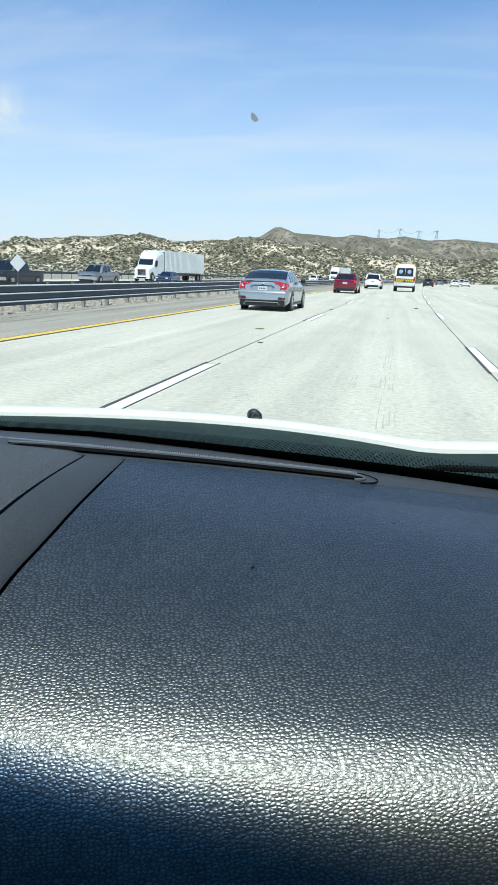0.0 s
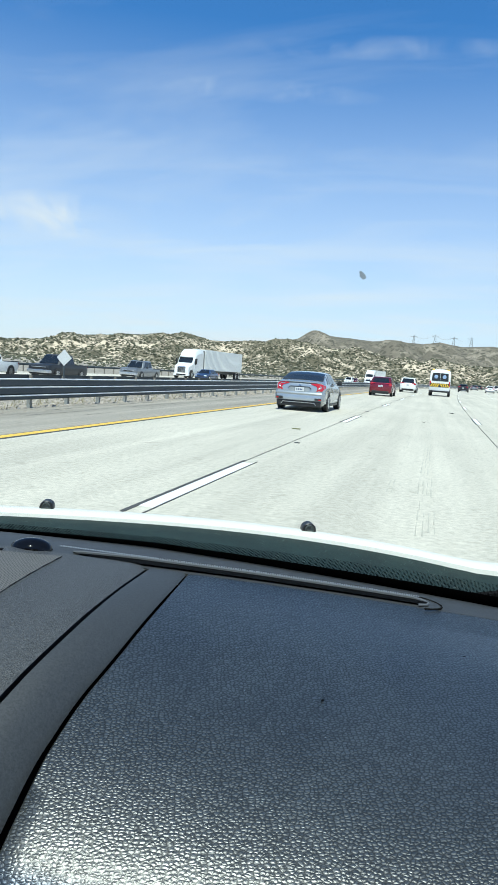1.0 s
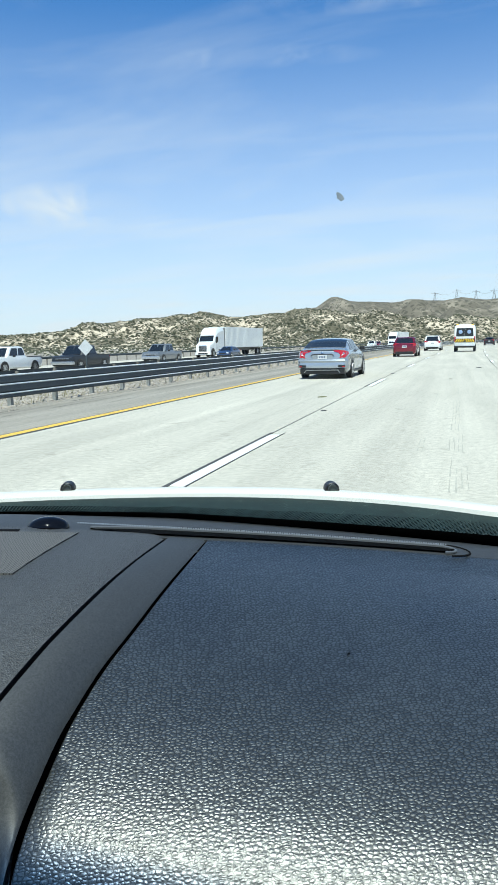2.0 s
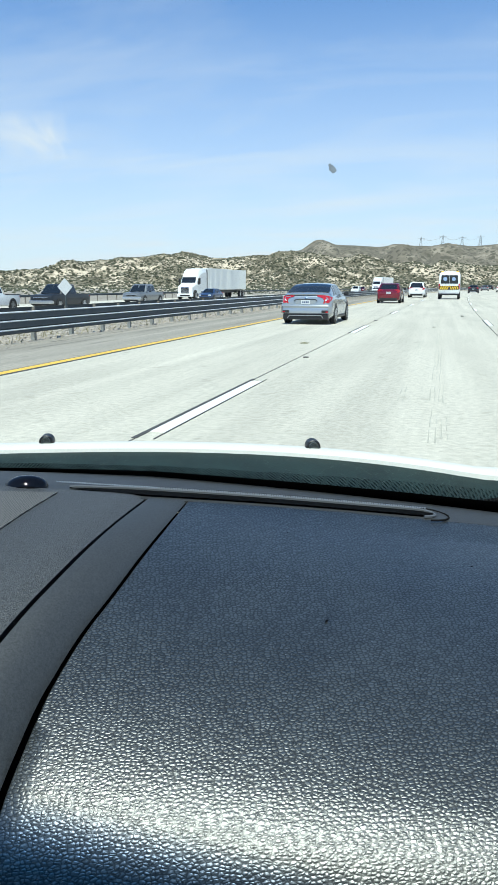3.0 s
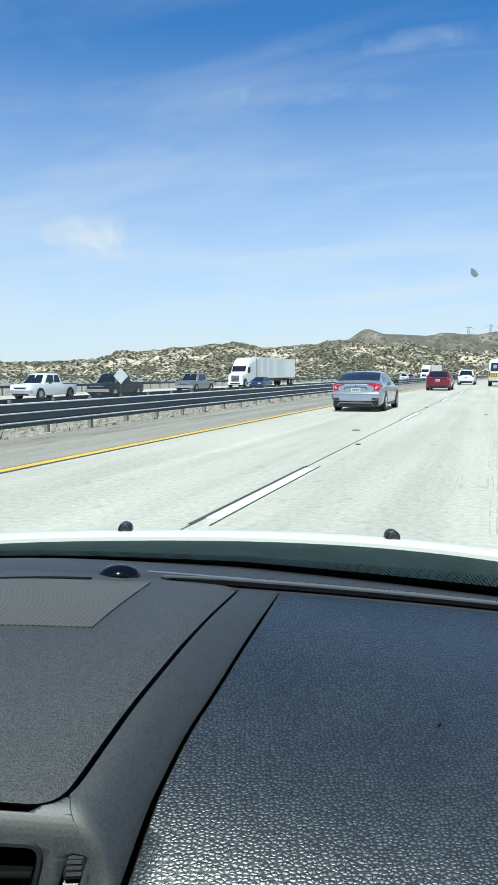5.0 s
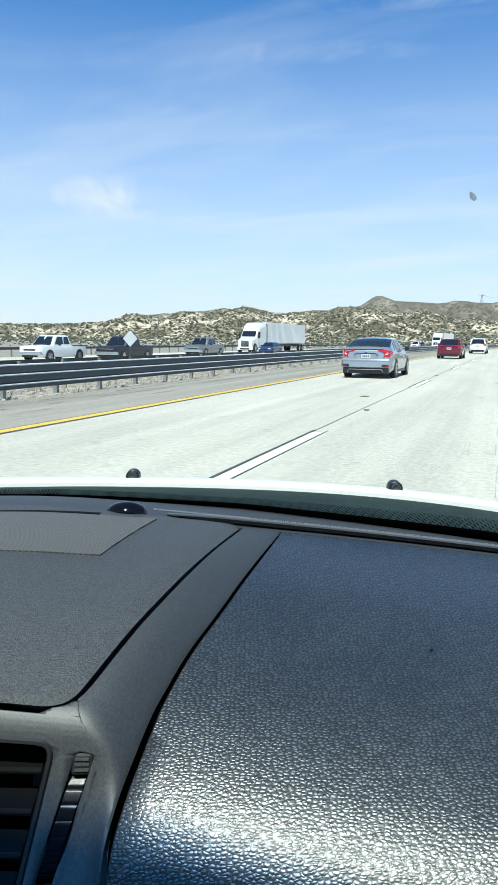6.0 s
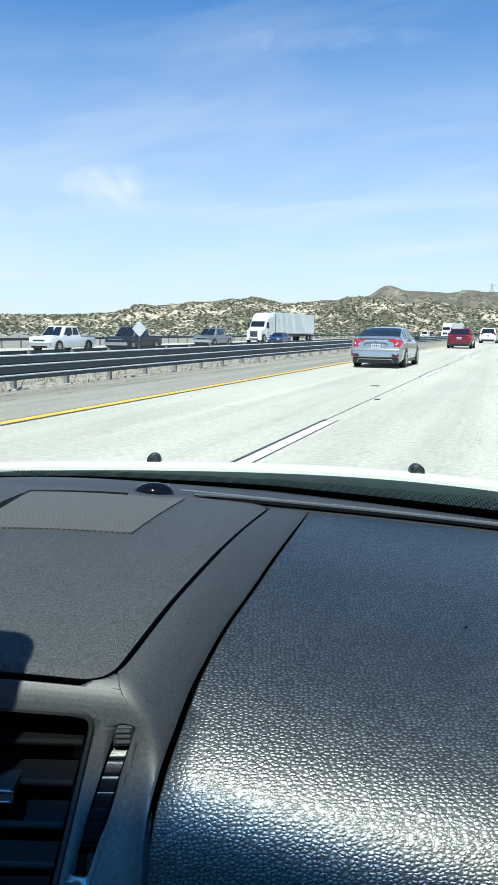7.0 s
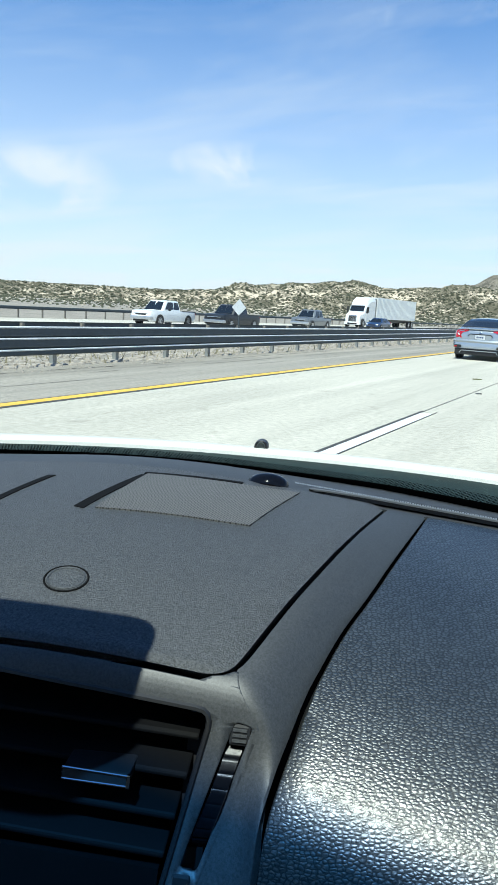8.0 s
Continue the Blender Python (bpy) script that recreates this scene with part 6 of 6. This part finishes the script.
RUBBLE = material("dusty_broken_stone", (0.34, 0.30, 0.255), 0.9, vary=0.3, scale=1.2, fine=8.0)
median_z = lambda x: lerp(-0.5, -0.02, (x + 17.5) / 8.3)
tagged(pebbles("rubble", 5200, -13.5, -9.25, 4, 110, 0.025, 0.11, RUBBLE, None, median_z), "pale rubble and broken stone under the guard rail", "rubble")
pebbles("shoulder_grit", 1500, -9.22, -8.55, 5, 90, 0.008, 0.03, RUBBLE, road, lambda x: -0.004)
CRACK = material("dark_crack_filler", (0.12, 0.108, 0.09), 0.85, vary=0.3, scale=2, fine=20)
verts, faces = [], []
for x0, half in ((-8.15, 0.016), (-7.5, 0.011), (-8.75, 0.03)):
    y = 5.0
    while y < 110:
        l = rng.uniform(0.6, 1.6)
        if rng.random() < 0.72:
            k = len(verts)
            wa, wb = half * rng.uniform(0.3, 1.2), half * rng.uniform(0.3, 1.2)
            xa, xb = (x0 + 0.07 * math.sin(q * 0.31 + x0) + 0.03 * math.sin(q * 1.7) + bend(q) for q in (y, y + l))
            verts += [(xa - wa, y, 0.0), (xa + wa, y, 0.0), (xb + wb, y + l, 0.0), (xb - wb, y + l, 0.0)]
            faces.append((k, k + 1, k + 2, k + 3))
        y += l
raw("shoulder_cracks", verts, faces, CRACK, road, "dark wandering cracks along the shoulder")["kind"] = "stuff"
DRY = material("dry_grass", (0.27, 0.24, 0.16), 0.9, vary=0.3, scale=2, fine=20)
verts, faces = [], []
for _ in range(2200):
    y = 4 + 120 * rng.random() ** 1.5
    x = rng.uniform(-14.5, -9.4)
    z, h, w, t = median_z(x) - 0.01, rng.uniform(0.06, 0.28), rng.uniform(0.01, 0.03), rng.uniform(0, 3.1)
    k = len(verts)
    dx, dy = w * math.cos(t), w * math.sin(t)
    bow = rng.uniform(-0.1, 0.1)
    verts += [(x + bend(y) - dx, y - dy, z), (x + bend(y) + dx, y + dy, z), (x + bend(y) + bow, y + bow, z + h)]
    faces.append((k, k + 1, k + 2))
tagged(raw("dry_grass", verts, faces, DRY), "dry yellow grass tufts in the median", "grass", kind="stuff")


def blot(name, x, y, w, l, mat, label, category="debris"):
    """A flat ragged scrap lying on the road."""
    bm = bmesh.new()
    pts = []
    for j in range(23):
        t = 2 * math.pi * j / 23
        q = rng.uniform(0.45, 1.0)
        pts.append((x + w * q * math.cos(t), y + l * q * math.sin(t), 0.012))
    f = bm.faces.new([bm.verts.new(p) for p in pts])
    bmesh.ops.recalc_face_normals(bm, faces=bm.faces)
    bmesh.ops.solidify(bm, geom=bm.faces[:], thickness=0.012)
    for v in bm.verts:
        v.co.z = max(0.001, v.co.z)
    return tagged(part(name, bm, mat), label, category)


blot("leaf_scrap", -2.75, 16.5, 0.11, 0.18, material("withered_green", (0.12, 0.12, 0.03), 0.8), "withered green scrap lying on the concrete")
blot("tar_patch", -2.12, 13.2, 0.07, 0.11, TAR, "dark worn tar patch at the lane joint")
blot("tar_patch", -2.1, 28.0, 0.08, 0.22, TAR, "dark worn tar patch at the lane joint")
blot("rubber_scrap", 1.2, 33.0, 0.12, 0.3, TAR, "black tyre scrap on the concrete")
blot("rubber_scrap", 0.1, 24.0, 0.06, 0.12, TAR, "black tyre scrap on the concrete")
SKID = material("tyre_mark", (0.39, 0.375, 0.32), 0.85, vary=0.3, scale=3, fine=30)
verts, faces = [], []
# ribs of a tread: short broken streaks side by side, in a few stretches
for x0, y0, y1, ribs in ((0.33, 6.1, 7.5, 4), (0.30, 8.3, 9.6, 4), (0.27, 10.3, 15.8, 3), (0.24, 17.2, 20.5, 3), (-0.12, 8.2, 9.4, 2), (-0.15, 14.0, 18.0, 2), (0.1, 24.0, 40.0, 2)):
    for rib in range(ribs):
        y = y0 + rng.uniform(0, 0.3)
        while y < y1:
            l = rng.uniform(0.15, 0.6) * (1 + y / 25)
            x = x0 + 0.052 * (rib - ribs / 2) + rng.gauss(0, 0.004) + bend(y)
            w = rng.uniform(0.004, 0.0095)
            k = len(verts)
            z = 0.004 + 0.000002 * k
            verts += [(x - w, y, z), (x + w, y, z), (x + w * 0.6, y + l, z), (x - w * 0.7, y + l, z)]
            faces.append((k, k + 1, k + 2, k + 3))
            y += l + rng.uniform(0.02, 0.3)
marks = raw("tyre_marks", verts, faces, SKID, road, "faint broken tyre marks")
marks["kind"] = "stuff"

# sign in the median, seen from its back
SIGNBACK = material("bare_sign_metal", (0.62, 0.63, 0.63), 0.45, 0.3, vary=0.08)
sign = thing("road_sign", pose(-14.4, 26.5, -0.3), "diamond road sign seen from its bare metal back", "road sign")
box("sign_post", -0.03, 0.03, -0.03, 0.03, -0.3, 1.75, STEEL, sign, "", 0.006)
bm = bmesh.new()
box_bm(bm, -0.24, 0.24, -0.04, -0.034, -0.24, 0.24)
bmesh.ops.rotate(bm, verts=bm.verts, cent=(0, 0, 0), matrix=Matrix.Rotation(math.pi / 4, 3, "Y"))
bmesh.ops.translate(bm, verts=bm.verts, vec=(0, 0, 1.55))
part("sign_plate", bm, SIGNBACK, sign, "bare metal diamond plate")

# pylons on the ridge
PYLON = material("pylon_steel", (0.2, 0.2, 0.2), 0.6, 0.4)


def pylon(az, r, h):
    x, y, z = terrain_height(az, r, MOUNTAIN, 780, 1500, 3.0)
    ob = thing("pylon", pose(x, y, z - 1), "grey lattice power pylon on the mountain ridge", "pylon", "power line")
    def bar(name, a, b, w=0.24):
        bm = bmesh.new()
        tube(bm, [a, b], w, closed=False, seg=4)
        part(name, bm, PYLON, ob)
    for s in (-1, 1):
        for q in (-1, 1):
            bar("leg", (s * 3.2, q * 3.2, 0), (s * 0.5, q * 0.5, h))
    for k in range(4):
        z0, z1 = h * k / 5, h * (k + 1) / 5
        a, b = lerp(3.2, 0.5, k / 5), lerp(3.2, 0.5, (k + 1) / 5)
        bar("brace", (-a, -a, z0), (b, -b, z1), 0.16)
        bar("brace", (a, -a, z0), (-b, -b, z1), 0.16)
    bar("cross_arm", (-7, 0, h * 0.86), (7, 0, h * 0.86), 0.26)
    return ob, (x, y, z + h * 0.86)


tips = [pylon(az, 1470, 20)[1] for az in (-1.7, -0.1, 1.3, 2.6)]
for a, b in zip(tips, tips[1:]):
    bm = bmesh.new()
    tube(bm, [tuple(Vector(a).lerp(Vector(b), k / 8) - Vector((0, 0, 6 * math.sin(math.pi * k / 8)))) for k in range(9)], 0.16, closed=False, seg=4)
    tagged(part("power_cable", bm, PYLON), "thin power cable between the pylons", "cable", "power line")

# smudge of dirt on the windscreen
DIRT = material("dried_dirt", (0.27, 0.31, 0.36), 0.9)
spot = screen_point(0.367, 0.655)
bm = bmesh.new()
for k, (du, dz, r) in enumerate(((0.0, 0.0, 0.0024), (-0.0016, 0.0022, 0.0012), (0.0012, -0.0012, 0.0019))):
    pts = [(spot[0] + du + r * (1 + 0.18 * math.sin(3 * j + k)) * math.cos(j * 0.524), spot[1] - 0.003 - 0.0002 * k, spot[2] + dz + r * (1 + 0.18 * math.cos(2 * j + k)) * math.sin(j * 0.524)) for j in range(12)]
    bm.faces.new([bm.verts.new(q) for q in pts])
part("dirt_spot", bm, DIRT, windscreen, "dried dirt spot on the glass")
